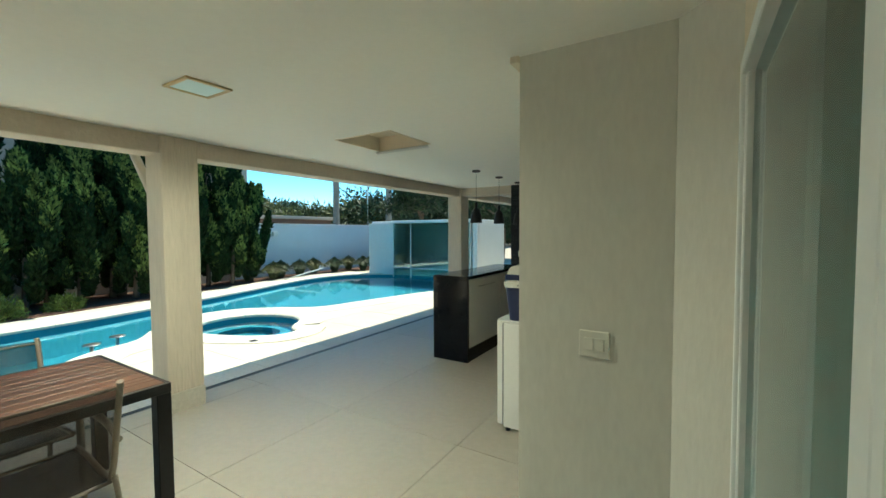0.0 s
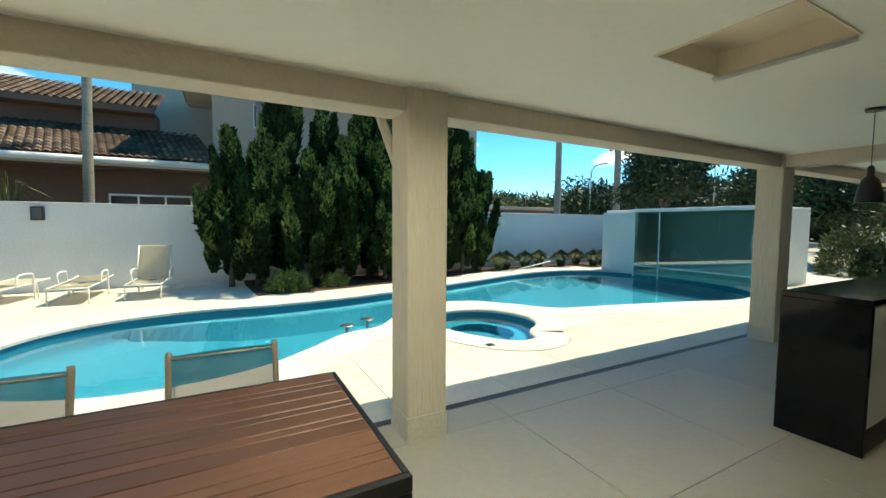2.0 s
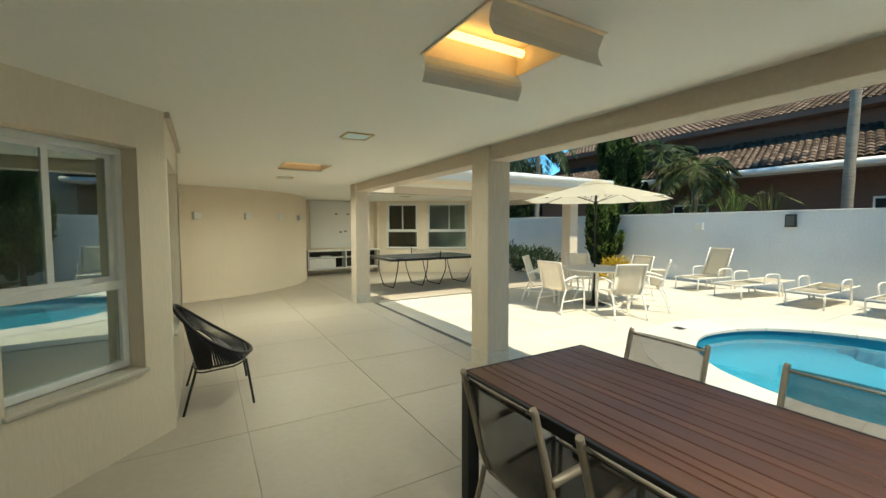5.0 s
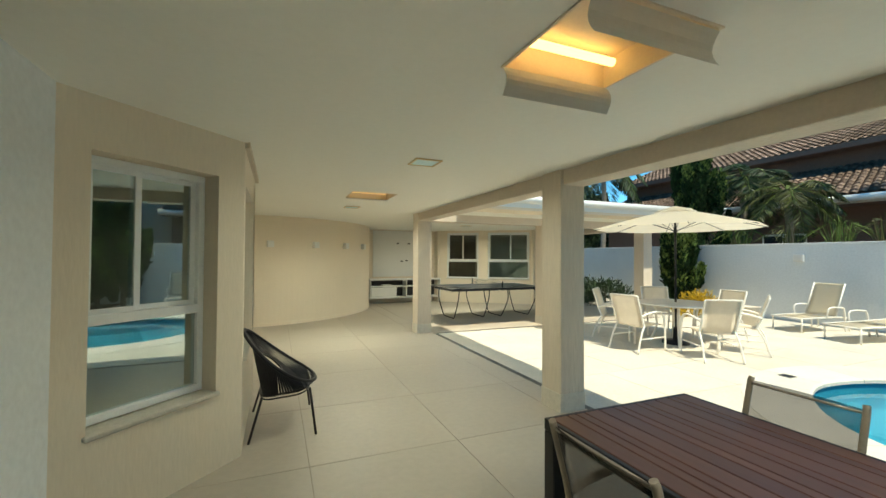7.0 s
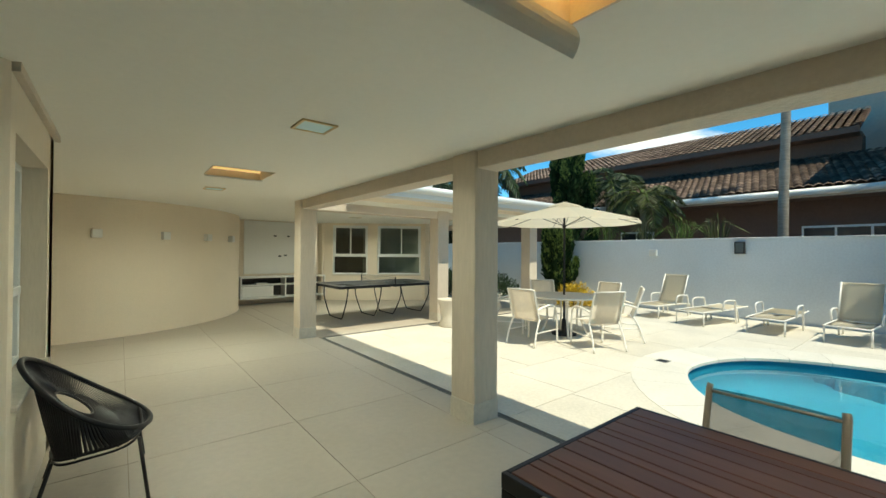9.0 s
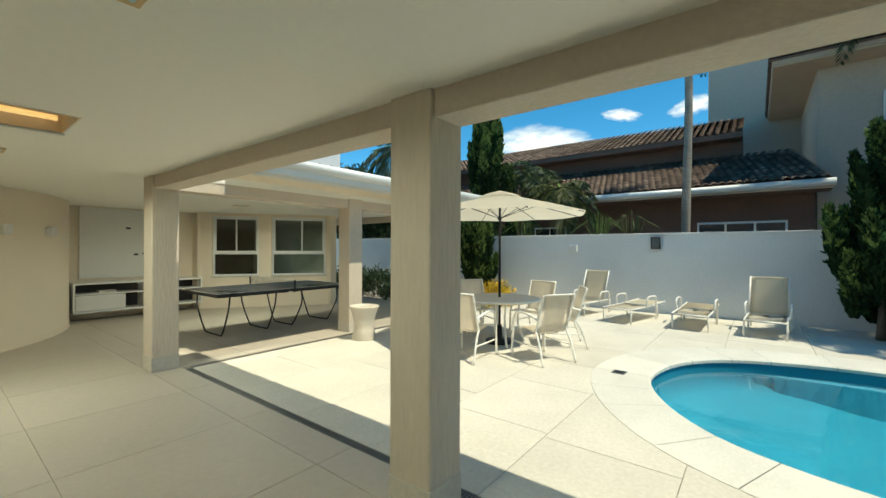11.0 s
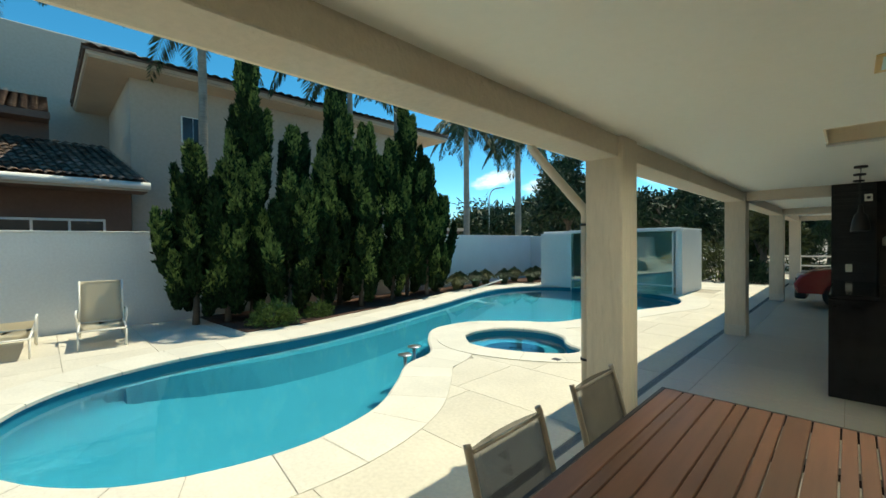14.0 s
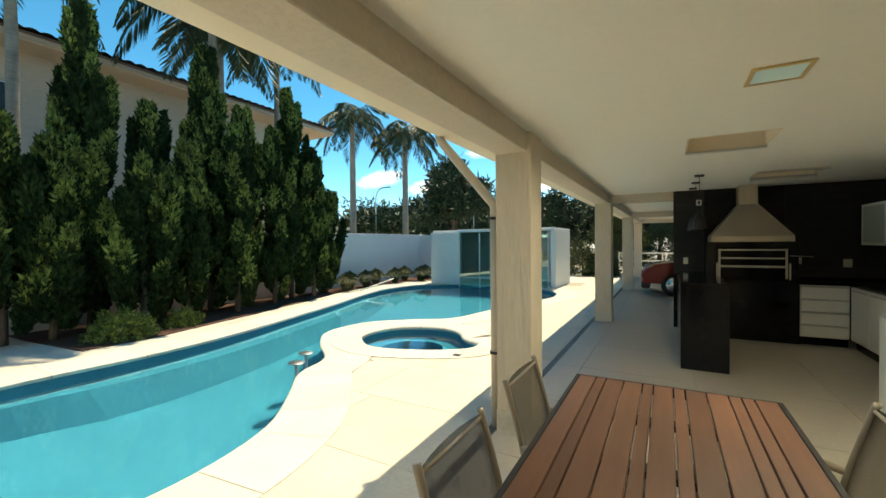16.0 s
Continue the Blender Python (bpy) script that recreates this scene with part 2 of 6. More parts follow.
structure("beam_cross_3", box(B(), XC1 - 0.002, 1.0, 17.2, 17.45, BEAM, CEIL + 0.02, 0.006), PLASTER_BEAM, "beige plastered carport cross beam")
for k, (xa, xb) in enumerate(((-6.848, -4.192), (-9.898, -7.152))):
    structure("beam_wing_%d" % (k + 1), box(B(), xa, xb, -6.57, -6.31, BEAM, CEIL + 0.02, 0.006), PLASTER_BEAM, "beige plastered beam of the games wing")
structure("beam_wing_end", box(B(), -10.18, -9.92, -11.6, -6.588, BEAM, CEIL + 0.02, 0.006), PLASTER_BEAM, "beige plastered end beam of the games wing")


# ceiling with the openings of the light boxes left free
def holed_plate(bm, x0, x1, y0, y1, z0, z1, holes):
    """A slab in strips, leaving out the rectangles holes (sorted by y, not overlapping in y)."""
    y = y0
    for hx0, hx1, hy0, hy1 in sorted(holes, key=lambda h: h[2]):
        box(bm, x0, x1, y, hy0, z0, z1)
        box(bm, x0, hx0, hy0, hy1, z0, z1)
        box(bm, hx1, x1, hy0, hy1, z0, z1)
        y = hy1
    box(bm, x0, x1, y, y1, z0, z1)
    return bm


LIGHT_BOXES = [(-2.85, -2.23, 2.84, 3.43), (-2.87, -2.27, -0.37, 0.23), (-2.88, -2.26, -4.74, -4.16)]
structure("ceiling", holed_plate(B(), -4.2, 1.6, -14.2, 21.0, CEIL, CEIL + 0.12, LIGHT_BOXES + [(-2.02, -1.33, 5.2, 5.75)]), CEILING, "smooth white plastered veranda ceiling")
structure("ceiling_wing", box(B(), -10.2, -4.2, -14.2, -6.3, CEIL, CEIL + 0.12), CEILING, "smooth white plastered ceiling of the games wing")
# eaves, gutters and roof above
structure("eave_veranda", box(B(), -4.745, -4.2, -5.7, 21.0, 2.44, 2.58, 0.01), PLASTER_SMOOTH, "cream plastered eave of the veranda roof")
structure("roof_slab_veranda", box(B(), -4.2, 1.6, -14.2, 21.0, 2.48, 2.9), PLASTER_SMOOTH, "flat roof over the veranda")
structure("eave_wing", box(B(), -10.8, -4.75, -6.4, -5.74, 2.44, 2.56, 0.01), PLASTER_SMOOTH, "cream plastered eave of the games wing")
structure("roof_slab_wing", box(B(), -10.8, -4.2, -14.2, -6.4, 2.48, 2.75), PLASTER_SMOOTH, "flat roof slab over the games wing")
g = B()
tube(g, [(-10.8, -5.70, 2.66), (-4.86, -5.70, 2.66)], 0.075, 14)
structure("gutter_wing", g, WHITE_ALU, "white half-round gutter along the wing eave")
structure("fascia_wing", box(B(), -10.8, -4.86, -5.745, -5.72, 2.5, 2.7), WHITE_ALU, "white fascia board")
structure("upper_floor_wing", box(B(), -8.75, -4.2, -14.0, -9.0, 2.75, 6.2), WHITE_WALL, "white upper storey above the games wing")
structure("upper_floor_main", box(B(), -2.6, 1.6, -14.0, 21.0, 2.9, 6.2), WHITE_WALL, "white upper storey of the house")

# ---- house walls ----
WT = 0.18


def wall_line(bm, p, q, z0=0.0, z1=CEIL + 0.05, thick=WT, side=1):
    """A wall along p-q whose room face lies on the line and whose thickness lies to one side."""
    p, q = Vector((*p, 0)), Vector((*q, 0))
    d = (q - p).normalized()
    n = Vector((-d.y, d.x, 0)) * thick * side
    prism(bm, [p, q, q + n, p + n], z0, z1)
    return bm


def wall_with_opening(bm, p, q, s0, s1, z0, z1, thick=WT, side=1):
    """The same, with one opening from s0 to s1 metres along it, between the heights z0 and z1."""
    p, q = Vector((*p, 0)), Vector((*q, 0))
    d = (q - p).normalized()
    L = (q - p).length
    at = lambda s: (p + d * s)[:2]
    for a, b, lo, hi in ((0, s0, 0, CEIL + 0.05), (s1, L, 0, CEIL + 0.05), (s0, s1, 0, z0), (s0, s1, z1, CEIL + 0.05)):
        if b - a > 0.001 and hi - lo > 0.001:
            wall_line(bm, at(a), at(b), lo, hi, thick, side)
    return bm


DA, DB = (-0.33, -1.37), (-1.12, -2.19)
structure("wall_bay", wall_with_opening(B(), DA, DB, 0.155, 0.92, 0.52, 2.06, 0.24, 1), PLASTER, "beige plastered splayed bay wall with a window niche")
structure("wall_bay_side", wall_with_opening(B(), DB, (-1.12, -3.74), 0.12, 1.27, 0.68, 2.05, 0.24, 1), PLASTER, "beige plastered wall with a recessed window")
structure("wall_bay_end", wall_line(B(), (-1.12, -3.74), (0.6, -3.74), side=1), PLASTER_SMOOTH)
structure("wall_recess", wall_line(B(), (0.6, -3.74), (0.6, -8.4), side=1), PLASTER_SMOOTH)
structure("wall_entry", wall_line(B(), (-0.33, -0.62), DA, side=1), WHITE_WALL, "white plastered wall beside the entrance")
structure("wall_entry_return", wall_line(B(), (0.0, -0.62), (-0.33, -0.62), side=1), WHITE_WALL)
DD, DJ, DE = (-0.22, 2.12), (-0.03, 1.93), (-0.03, -0.62)
structure("wall_door_splay", wall_line(B(), DD, DJ, side=1), GREY_PLASTER, "pale grey plastered splayed wall beside the glass door")
structure("wall_door", wall_with_opening(B(), DJ, DE, 0.03, 2.45, 0.0, 2.07, 0.16, 1), PLASTER, "beige scratch-plastered wall over the glass door")
structure("wall_switch", prism(B(), [(-0.86, 2.12), (-0.222, 2.12), (-0.10, 2.26), (-0.10, 4.05), (-0.86, 4.05)], 0, CEIL + 0.05), GREY_PLASTER, "pale grey plastered wall block with a light switch")
structure("wall_kitchen_pier", prism(B(), [(-1.0, 4.05), (-0.24, 4.05), (-0.24, 4.6), (-1.0, 4.6)], 0, CEIL + 0.05), PLASTER_SMOOTH, "cream pier between the kitchen and the house wall")
structure("wall_kitchen_side", box(B(), -0.24, -0.06, 4.6, 7.0, 0, CEIL + 0.05), BLACK_STONE, "dark stone-clad kitchen side wall")
structure("wall_barbecue", box(B(), -2.90, -0.06, 7.0, 7.2, 0, CEIL + 0.05), BLACK_GRANITE, "black granite-clad barbecue back wall")
# the convex rounded wall
CX, CY, CR = -0.5, -11.6, 3.5
arc = [(CX + CR * math.cos(radians(a)), CY + CR * math.sin(radians(a))) for a in range(70, 182, 2)]
inner = [(CX + (CR - 0.2) * math.cos(radians(a)), CY + (CR - 0.2) * math.sin(radians(a))) for a in range(70, 182, 2)]
structure("wall_curved", prism(B(), arc + inner[::-1], 0, CEIL + 0.05), PLASTER_SMOOTH, "smooth cream wall curving round into the games wing")
structure("baseboard_curved", prism(B(), [(CX + (CR + 0.012) * math.cos(radians(a)), CY + (CR + 0.012) * math.sin(radians(a))) for a in range(70, 182, 2)] + inner[::-1], 0, 0.07), PLASTER_SMOOTH)
structure("wall_media", wall_line(B(), (-3.9, -11.65), (-6.32, -11.65), side=1), PLASTER_SMOOTH, "cream wall behind the media unit")
structure("wall_media_return", wall_line(B(), (-6.32, -11.65), (-6.32, -11.35), side=1), PLASTER_SMOOTH)
WA, WB = (-6.32, -11.40), (-9.0, -9.47)
wlen = (Vector(WB) - Vector(WA)).length
wb = B()
wd = (Vector(WB) - Vector(WA)).normalized()
wat = lambda s: tuple(Vector(WA) + wd * s)
W1, W2 = (0.34, 1.40), (1.70, 3.03)
for a, b, lo, hi in ((0, W1[0], 0, CEIL + 0.05), (W1[1], W2[0], 0, CEIL + 0.05), (W2[1], wlen, 0, CEIL + 0.05), (*W1, 0, 0.76), (*W1, 2.29, CEIL + 0.05), (*W2, 0, 0.76), (*W2, 2.29, CEIL + 0.05)):
    wall_line(wb, wat(a), wat(b), lo, hi, 0.2, 1)
structure("wall_windows", wb, PLASTER_SMOOTH, "cream wall of the games wing with two sliding windows")
structure("wall_wing_side", wall_line(B(), WB, (-9.0, -14.2), side=1), PLASTER_SMOOTH)
structure("wall_wing_rear", wall_line(B(), (-3.9, -14.2), (-9.0, -14.2), side=1), PLASTER_SMOOTH)
# rooms behind the glass: plain walls, the unlit dimness put into their near-black colour
structure("room_bay", box(B(), 0.35, 0.41, -3.6, -1.4, 0, CEIL), surface("bay_room_shade", (0.025, 0.024, 0.021), 0.8), "inner room wall coloured near black for an unlit room")
structure("room_wing_wall", box(B(), -9.0, -6.4, -13.6, -13.5, 0, CEIL), surface("wing_room_shade", (0.05, 0.045, 0.04), 0.8), "inner room wall coloured near black for an unlit room")
structure("cornice_bay", prism(B(), [(-1.155, -2.17), (-1.12, -2.19), (-1.12, -3.78), (-1.155, -3.78)], 2.31, CEIL), PLASTER_BEAM)
structure("cornice_switch", prism(B(), [(-0.90, 2.10), (-0.86, 2.10), (-0.86, 4.05), (-0.90, 4.05)], 2.325, CEIL), PLASTER)


# ---- windows and the glass door ----
def sliding_window(name, p, q, z0, z1, inset, split=0.58, mid=None, label="white aluminium sliding window", glass=GLASS):
    """A window in the plan line p-q, set inwards to the left of p-q: two sliding sashes above a fixed light."""
    p, q = Vector(p), Vector(q)
    d = (q - p).normalized()
    n = Vector((-d.y, d.x))
    L = (q - p).length
    w = thing(name, label, "window")
    w["kind"] = "structure"
    ang = math.degrees(math.atan2(d.y, d.x))
    w.matrix_basis = pose(p.x + n.x * inset, p.y + n.y * inset, 0, 0, 0, ang)
    mid = mid or (z0 + (z1 - z0) * 0.4)
    f = 0.045
    bm = B()
    box(bm, 0, L, 0, 0.07, z1 - f, z1, 0.004)
    box(bm, 0, L, 0, 0.07, z0, z0 + f, 0.004)
    box(bm, 0, f, 0, 0.07, z0 + f, z1 - f, 0.004)
    box(bm, L - f, L, 0, 0.07, z0 + f, z1 - f, 0.004)
    box(bm, f, L - f, -0.01, 0.07, mid - 0.03, mid + 0.03, 0.004)
    part("window_frame", bm, WHITE_ALU, w)
    for k, (a, b, yo) in enumerate(((f, L * split + 0.02, 0.012), (L * split - 0.02, L - f, 0.04))):
        s = B()
        box(s, a, a + 0.035, yo, yo + 0.025, mid + 0.03, z1 - f)
        box(s, b - 0.035, b, yo, yo + 0.025, mid + 0.03, z1 - f)
        box(s, a + 0.035, b - 0.035, yo, yo + 0.025, mid + 0.03, mid + 0.06)
        box(s, a + 0.035, b - 0.035, yo, yo + 0.025, z1 - f - 0.03, z1 - f)
        sash = part("sash", s, WHITE_ALU, w)
        pane = part("pane", box(B(), a + 0.035, b - 0.035, yo + 0.010, yo + 0.016, mid + 0.06, z1 - f - 0.03), glass, sash, "clear glass pane")
        pane.visible_shadow = False
    pane = part("pane", box(B(), f, L - f, 0.03, 0.036, z0 + f, mid - 0.03), glass, w, "clear glass pane")
    pane.visible_shadow = False
    part("window_sill", box(B(), -0.02, L + 0.02, -inset - 0.025, 0.0, z0 - 0.03, z0 - 0.002, 0.006), STONE, w, "pale stone sill")
    return w


dd = (Vector(DB) - Vector(DA)).normalized()
sliding_window("window_1", Vector(DA) + dd * 0.157, Vector(DA) + dd * 0.918, 0.55, 2.058, 0.13, 0.42, 1.13, "white aluminium window in the bay niche, reflecting the pool")
sliding_window("window_2", (-1.12, -2.312), (-1.12, -3.458), 0.71, 2.048, 0.13, 0.5, 1.2)
sliding_window("window_3", wat(W1[0] + 0.002), wat(W1[1] - 0.002), 0.79, 2.288, 0.06, 0.5, 1.36, "white sliding window with a green curtain behind", SHADED_GLASS)
sliding_window("window_4", wat(W2[0] + 0.002), wat(W2[1] - 0.002), 0.79, 2.288, 0.06, 0.55, 1.36, "white sliding window before a dark room", SHADED_GLASS)

door = thing("door_1", "green-tinted sliding glass door in a white aluminium frame", "door", (-0.03, 1.90, 0), -90)
door["kind"] = "structure"
bm = B()
box(bm, 0.002, 0.04, -0.012, 0.1, 0.0, 2.066, 0.004)
box(bm, 0.04, 2.378, -0.012, 0.1, 2.02, 2.066, 0.004)
box(bm, 2.378, 2.418, -0.012, 0.1, 0.0, 2.066, 0.004)
box(bm, 0.04, 2.378, 0.0, 0.1, 0.0, 0.02)
part("door_frame", bm, WHITE_ALU, door)
for a, b in ((0.04, 1.14), (1.14, 2.378)):
    leaf = part("door_leaf", box(box(B(), a, a + 0.03, 0.0, 0.05, 0.02, 2.02, 0.004), b - 0.055, b, 0.0, 0.05, 0.02, 2.02, 0.004), WHITE_ALU, door)
    pane = part("pane", box(B(), a + 0.03, b - 0.055, 0.02, 0.028, 0.02, 2.02), DOOR_GLASS, leaf, "green-tinted glass pane")
    pane.visible_shadow = False
cb_ = B()
cur = [(0.14 + 0.025 * math.sin(k * 0.9), 1.88 - k * 0.03) for k in range(80)]
prism(cb_, cur + [(x + 0.012, y) for x, y in cur[::-1]], 0.02, 2.1)
tagged(part("curtain", cb_, surface("grey_green_curtain", (0.30, 0.36, 0.34), 0.9, vary=0.05, big=1, fine=60, bump=0.2)), "grey-green pleated curtain behind the glass door", "curtain")
structure("room_door_wall", box(B(), 0.9, 1.0, -0.8, 2.3, 0, CEIL), surface("teal_room", (0.30, 0.36, 0.35), 0.8), "dim room behind the glass door")
structure("room_door_floor", box(B(), 0.15, 1.6, -0.8, 2.3, -0.1, -0.004), PORCELAIN)
structure("house_back_wall", box(B(), 1.6, 1.75, -14.2, 11.9, 0, 2.9), PLASTER_SMOOTH)

# ---- ground ----
structure("floor", box(B(), -4.19, 1.6, -14.2, 21.0, -0.25, -0.006), GROUT, "floor of large beige porcelain tiles")
structure("floor_wing", box(B(), -10.3, -4.19, -14.2, -6.22, -0.25, -0.006), GROUT, "floor of the games wing in large beige porcelain tiles")

POOL = smooth_line([(-7.45, -1.60, 0), (-6.70, -1.35, 0), (-6.10, -0.85, 0), (-5.80, -0.20, 0), (-5.74, 0.45, 0), (-5.92, 1.15, 0), (-6.35, 1.74, 0), (-6.78, 2.25, 0),
                    (-6.98, 2.85, 0), (-7.62, 3.40, 0), (-8.12, 4.05, 0), (-8.02, 4.95, 0), (-7.40, 5.56, 0), (-6.75, 6.05, 0), (-6.45, 7.2, 0), (-6.05, 8.7, 0),
                    (-5.70, 9.9, 0), (-5.92, 11.1, 0), (-6.7, 11.95, 0), (-8.2, 12.3, 0), (-9.8, 12.1, 0), (-10.9, 11.2, 0), (-11.2, 9.8, 0), (-10.9, 8.2, 0),
                    (-10.35, 6.5, 0), (-9.95, 5.0, 0), (-9.5, 3.2, 0), (-9.35, 1.8, 0), (-9.4, 0.6, 0), (-9.25, -0.3, 0), (-8.9, -1.0, 0), (-8.3, -1.45, 0)], 5, True)
SPA = smooth_line([(-5.46, 4.47, 0), (-5.42, 4.28, 0), (-5.48, 4.08, 0), (-5.68, 3.90, 0), (-6.10, 3.68, 0), (-6.60, 3.55, 0), (-7.00, 3.62, 0), (-7.34, 3.90, 0),
                   (-7.44, 4.38, 0), (-7.26, 4.84, 0), (-6.90, 5.08, 0), (-6.52, 5.16, 0), (-6.20, 5.08, 0), (-5.97, 4.90, 0), (-5.86, 4.72, 0), (-5.71, 4.57, 0)], 4)[::-1]


def offset_loop(loop, d):
    """The loop moved outwards by d."""
    n = len(loop)
    area = sum(loop[i].x * loop[(i + 1) % n].y - loop[(i + 1) % n].x * loop[i].y for i in range(n))
    s = 1 if area > 0 else -1
    out = []
    for i in range(n):
        t = (loop[(i + 1) % n] - loop[i - 1]).normalized()
        out.append(loop[i] + Vector((t.y, -t.x, 0)) * d * s)
    return out


def inside(loop, x, y):
    hit = False
    n = len(loop)
    for i in range(n):
        a, b = loop[i], loop[(i + 1) % n]
        if (a.y > y) != (b.y > y) and x < (b.x - a.x) * (y - a.y) / (b.y - a.y) + a.x:
            hit = not hit
    return hit


def loop_distance(loop, x, y):
    """Signed distance to the loop, negative inside."""
    best = 1e9
    n = len(loop)
    for i in range(n):
        a, b = loop[i], loop[(i + 1) % n]
        dx, dy = b.x - a.x, b.y - a.y
        t = max(0, min(1, ((x - a.x) * dx + (y - a.y) * dy) / (dx * dx + dy * dy + 1e-12)))
        best = min(best, (x - a.x - t * dx) ** 2 + (y - a.y - t * dy) ** 2)
    d = math.sqrt(best)
    return -d if inside(loop, x, y) else d


def plate_with_holes(outer, holes, z):
    bm = B()
    edges = []
    for loop in (outer, *holes):
        vs = [bm.verts.new((p[0], p[1], z)) for p in loop]
        edges += [bm.edges.new((vs[i], vs[(i + 1) % len(vs)])) for i in range(len(vs))]
    bmesh.ops.triangle_fill(bm, use_beauty=True, edges=edges)
    for f in bm.faces:
        f.normal_update()
        if f.normal.z < 0:
            f.normal_flip()
    return bm


far = 900.0
BED = [Vector(p) for p in ((-12.8, 1.30, 0), (-12.1, 1.30, 0), (-10.35, 1.45, 0), (-10.40, 2.6, 0), (-10.75, 4.2, 0), (-11.3, 6.4, 0), (-11.9, 8.4, 0), (-12.1, 10.5, 0), (-11.7, 12.2, 0), (-10.8, 13.2, 0), (-10.8, 14.5, 0), (-12.8, 14.5, 0))]
structure("ground", plate_with_holes([(-far, -far), (far, -far), (far, far), (-far, far)], [POOL, SPA], -0.011), STONE_JOINT, "stone terrace bed and far ground")


def shell(loop, top, depth, cove):
    """The basin's wall and floor."""
    bm = B()
    hi = [bm.verts.new((p.x, p.y, top)) for p in loop]
    n = len(loop)
    # the wall turns into the floor in a rounded cove
    for inset, z in ((0.0, cove - depth), (-0.10 * cove, 0.5 * cove - depth), (-0.36 * cove, 0.18 * cove - depth), (-cove, -depth)):
        lo = [bm.verts.new((p.x, p.y, z)) for p in offset_loop(loop, inset)]
        for i in range(n):
            bm.faces.new((hi[i], hi[(i + 1) % n], lo[(i + 1) % n], lo[i])).smooth = True
        hi = lo
    e = [bm.edges.get((lo[i], lo[(i + 1) % n])) for i in range(n)]
    bmesh.ops.triangle_fill(bm, use_beauty=True, edges=e)
    return bm


basin = structure("pool_basin", shell(POOL, -0.03, 1.10, 0.58), POOL_TILE, "pool basin lined with blue mosaic")
structure("spa_basin", shell(SPA, -0.03, 0.75, 0.06), POOL_TILE, "round spa basin lined with blue mosaic")
bench = B()
ring_in = offset_loop(SPA, -0.34)
lo = [bench.verts.new((p.x, p.y, -0.42)) for p in SPA]
li = [bench.verts.new((p.x, p.y, -0.42)) for p in ring_in]
lb = [bench.verts.new((p.x, p.y, -0.75)) for p in ring_in]
for i in range(len(SPA)):
    j = (i + 1) % len(SPA)
    bench.faces.new((lo[i], lo[j], li[j], li[i]))
    bench.faces.new((li[i], li[j], lb[j], lb[i]))
structure("spa_bench", bench, POOL_TILE, "tiled bench round the spa")
# a shallow ledge along the far side of the pool
ledge_line = smooth_line([(-9.02, -0.75, 0), (-9.1, -0.2, 0), (-9.12, 0.6, 0), (-9.0, 1.8, 0), (-9.1, 3.2, 0), (-9.5, 5.0, 0), (-9.95, 6.7, 0), (-10.75, 8.5, 0)], 5)
lb = B()
prev = None
for k, p in enumerate(ledge_line):
    q = min(POOL, key=lambda v: (v - p).length if v.x < p.x + 0.05 else 99)
    u = min(1.0, k / 12)
    p = q.lerp(p, u)
    cur = (lb.verts.new((p.x + 0.55 * u, p.y, -1.098)), lb.verts.new((p.x, p.y, -0.44)), lb.verts.new((q.x, q.y, -0.44)))
    if prev:
        lb.faces.new((prev[0], cur[0], cur[1], prev[1]))
        lb.faces.new((prev[1], cur[1], cur[2], prev[2]))
    prev = cur
structure("pool_ledge", lb, POOL_TILE, "submerged step along the pool wall")
for wname, loop, z in (("water", POOL, -0.115), ("water_spa", SPA, -0.10)):
    wbm = B()
    vs = [wbm.verts.new((p.x, p.y, z)) for p in loop]
    bmesh.ops.triangle_fill(wbm, use_beauty=True, edges=[wbm.edges.new((vs[i], vs[(i + 1) % len(vs)])) for i in range(len(vs))])
    for f in wbm.faces:
        f.normal_update()
        if f.normal.z < 0:
            f.normal_flip()
    me = bpy.data.meshes.new(wname)
    wbm.to_mesh(me)
    me.materials.append(WATER)
    w = tagged(new(wname, me), "clear still pool water", "", "", "structure")
    w.visible_shadow = False

# planting bed
bedm = B()
prism(bedm, BED, -0.03, 0.012)
structure("planting_bed", bedm, surface("bed_soil", (0.10, 0.05, 0.035), 0.95, vary=0.4, big=5, fine=60, bump=1.0, depth=0.02), "reddish bark mulch bed below the hedge")

# ---- garden walls and the glazed shower ----
GX = -12.8
structure("wall_garden", box(B(), GX - 0.18, GX, -26.0, 14.6, -0.03, 1.84, 0.008), WHITE_WALL, "white rendered garden wall")
structure("wall_garden_cap", box(B(), GX - 0.21, GX + 0.03, -26.0, 14.6, 1.842, 1.87, 0.006), WHITE_WALL)
structure("wall_garden_end", box(B(), GX, -10.8, 14.42, 14.6, -0.03, 1.84, 0.008), WHITE_WALL)
structure("wall_garden_front", box(B(), GX, 4.0, -26.2, -26.0, -0.03, 1.84, 0.008), WHITE_WALL)
structure("wall_shower_panel", box(B(), -10.75, -9.55, 11.95, 12.12, -0.03, 1.87, 0.008), WHITE_WALL, "white rendered panel beside the glazed pool room")
structure("wall_shower_rear", box(B(), -10.75, -6.12, 14.0, 14.15, -0.03, 1.86, 0.008), WHITE_WALL)
structure("wall_shower_side", box(B(), -6.30, -6.12, 12.0, 14.0, -0.03, 1.87, 0.008), WHITE_WALL, "white side wall of the glazed pool room")
structure("wall_shower_west", box(B(), -10.75, -10.6, 12.12, 14.0, -0.03, 1.86, 0.008), WHITE_WALL)
structure("shower_roof_rail", box(B(), -9.6, -6.12, 11.86, 12.0, 1.86, 1.96, 0.01), WHITE_ALU, "white rail over the glass front")
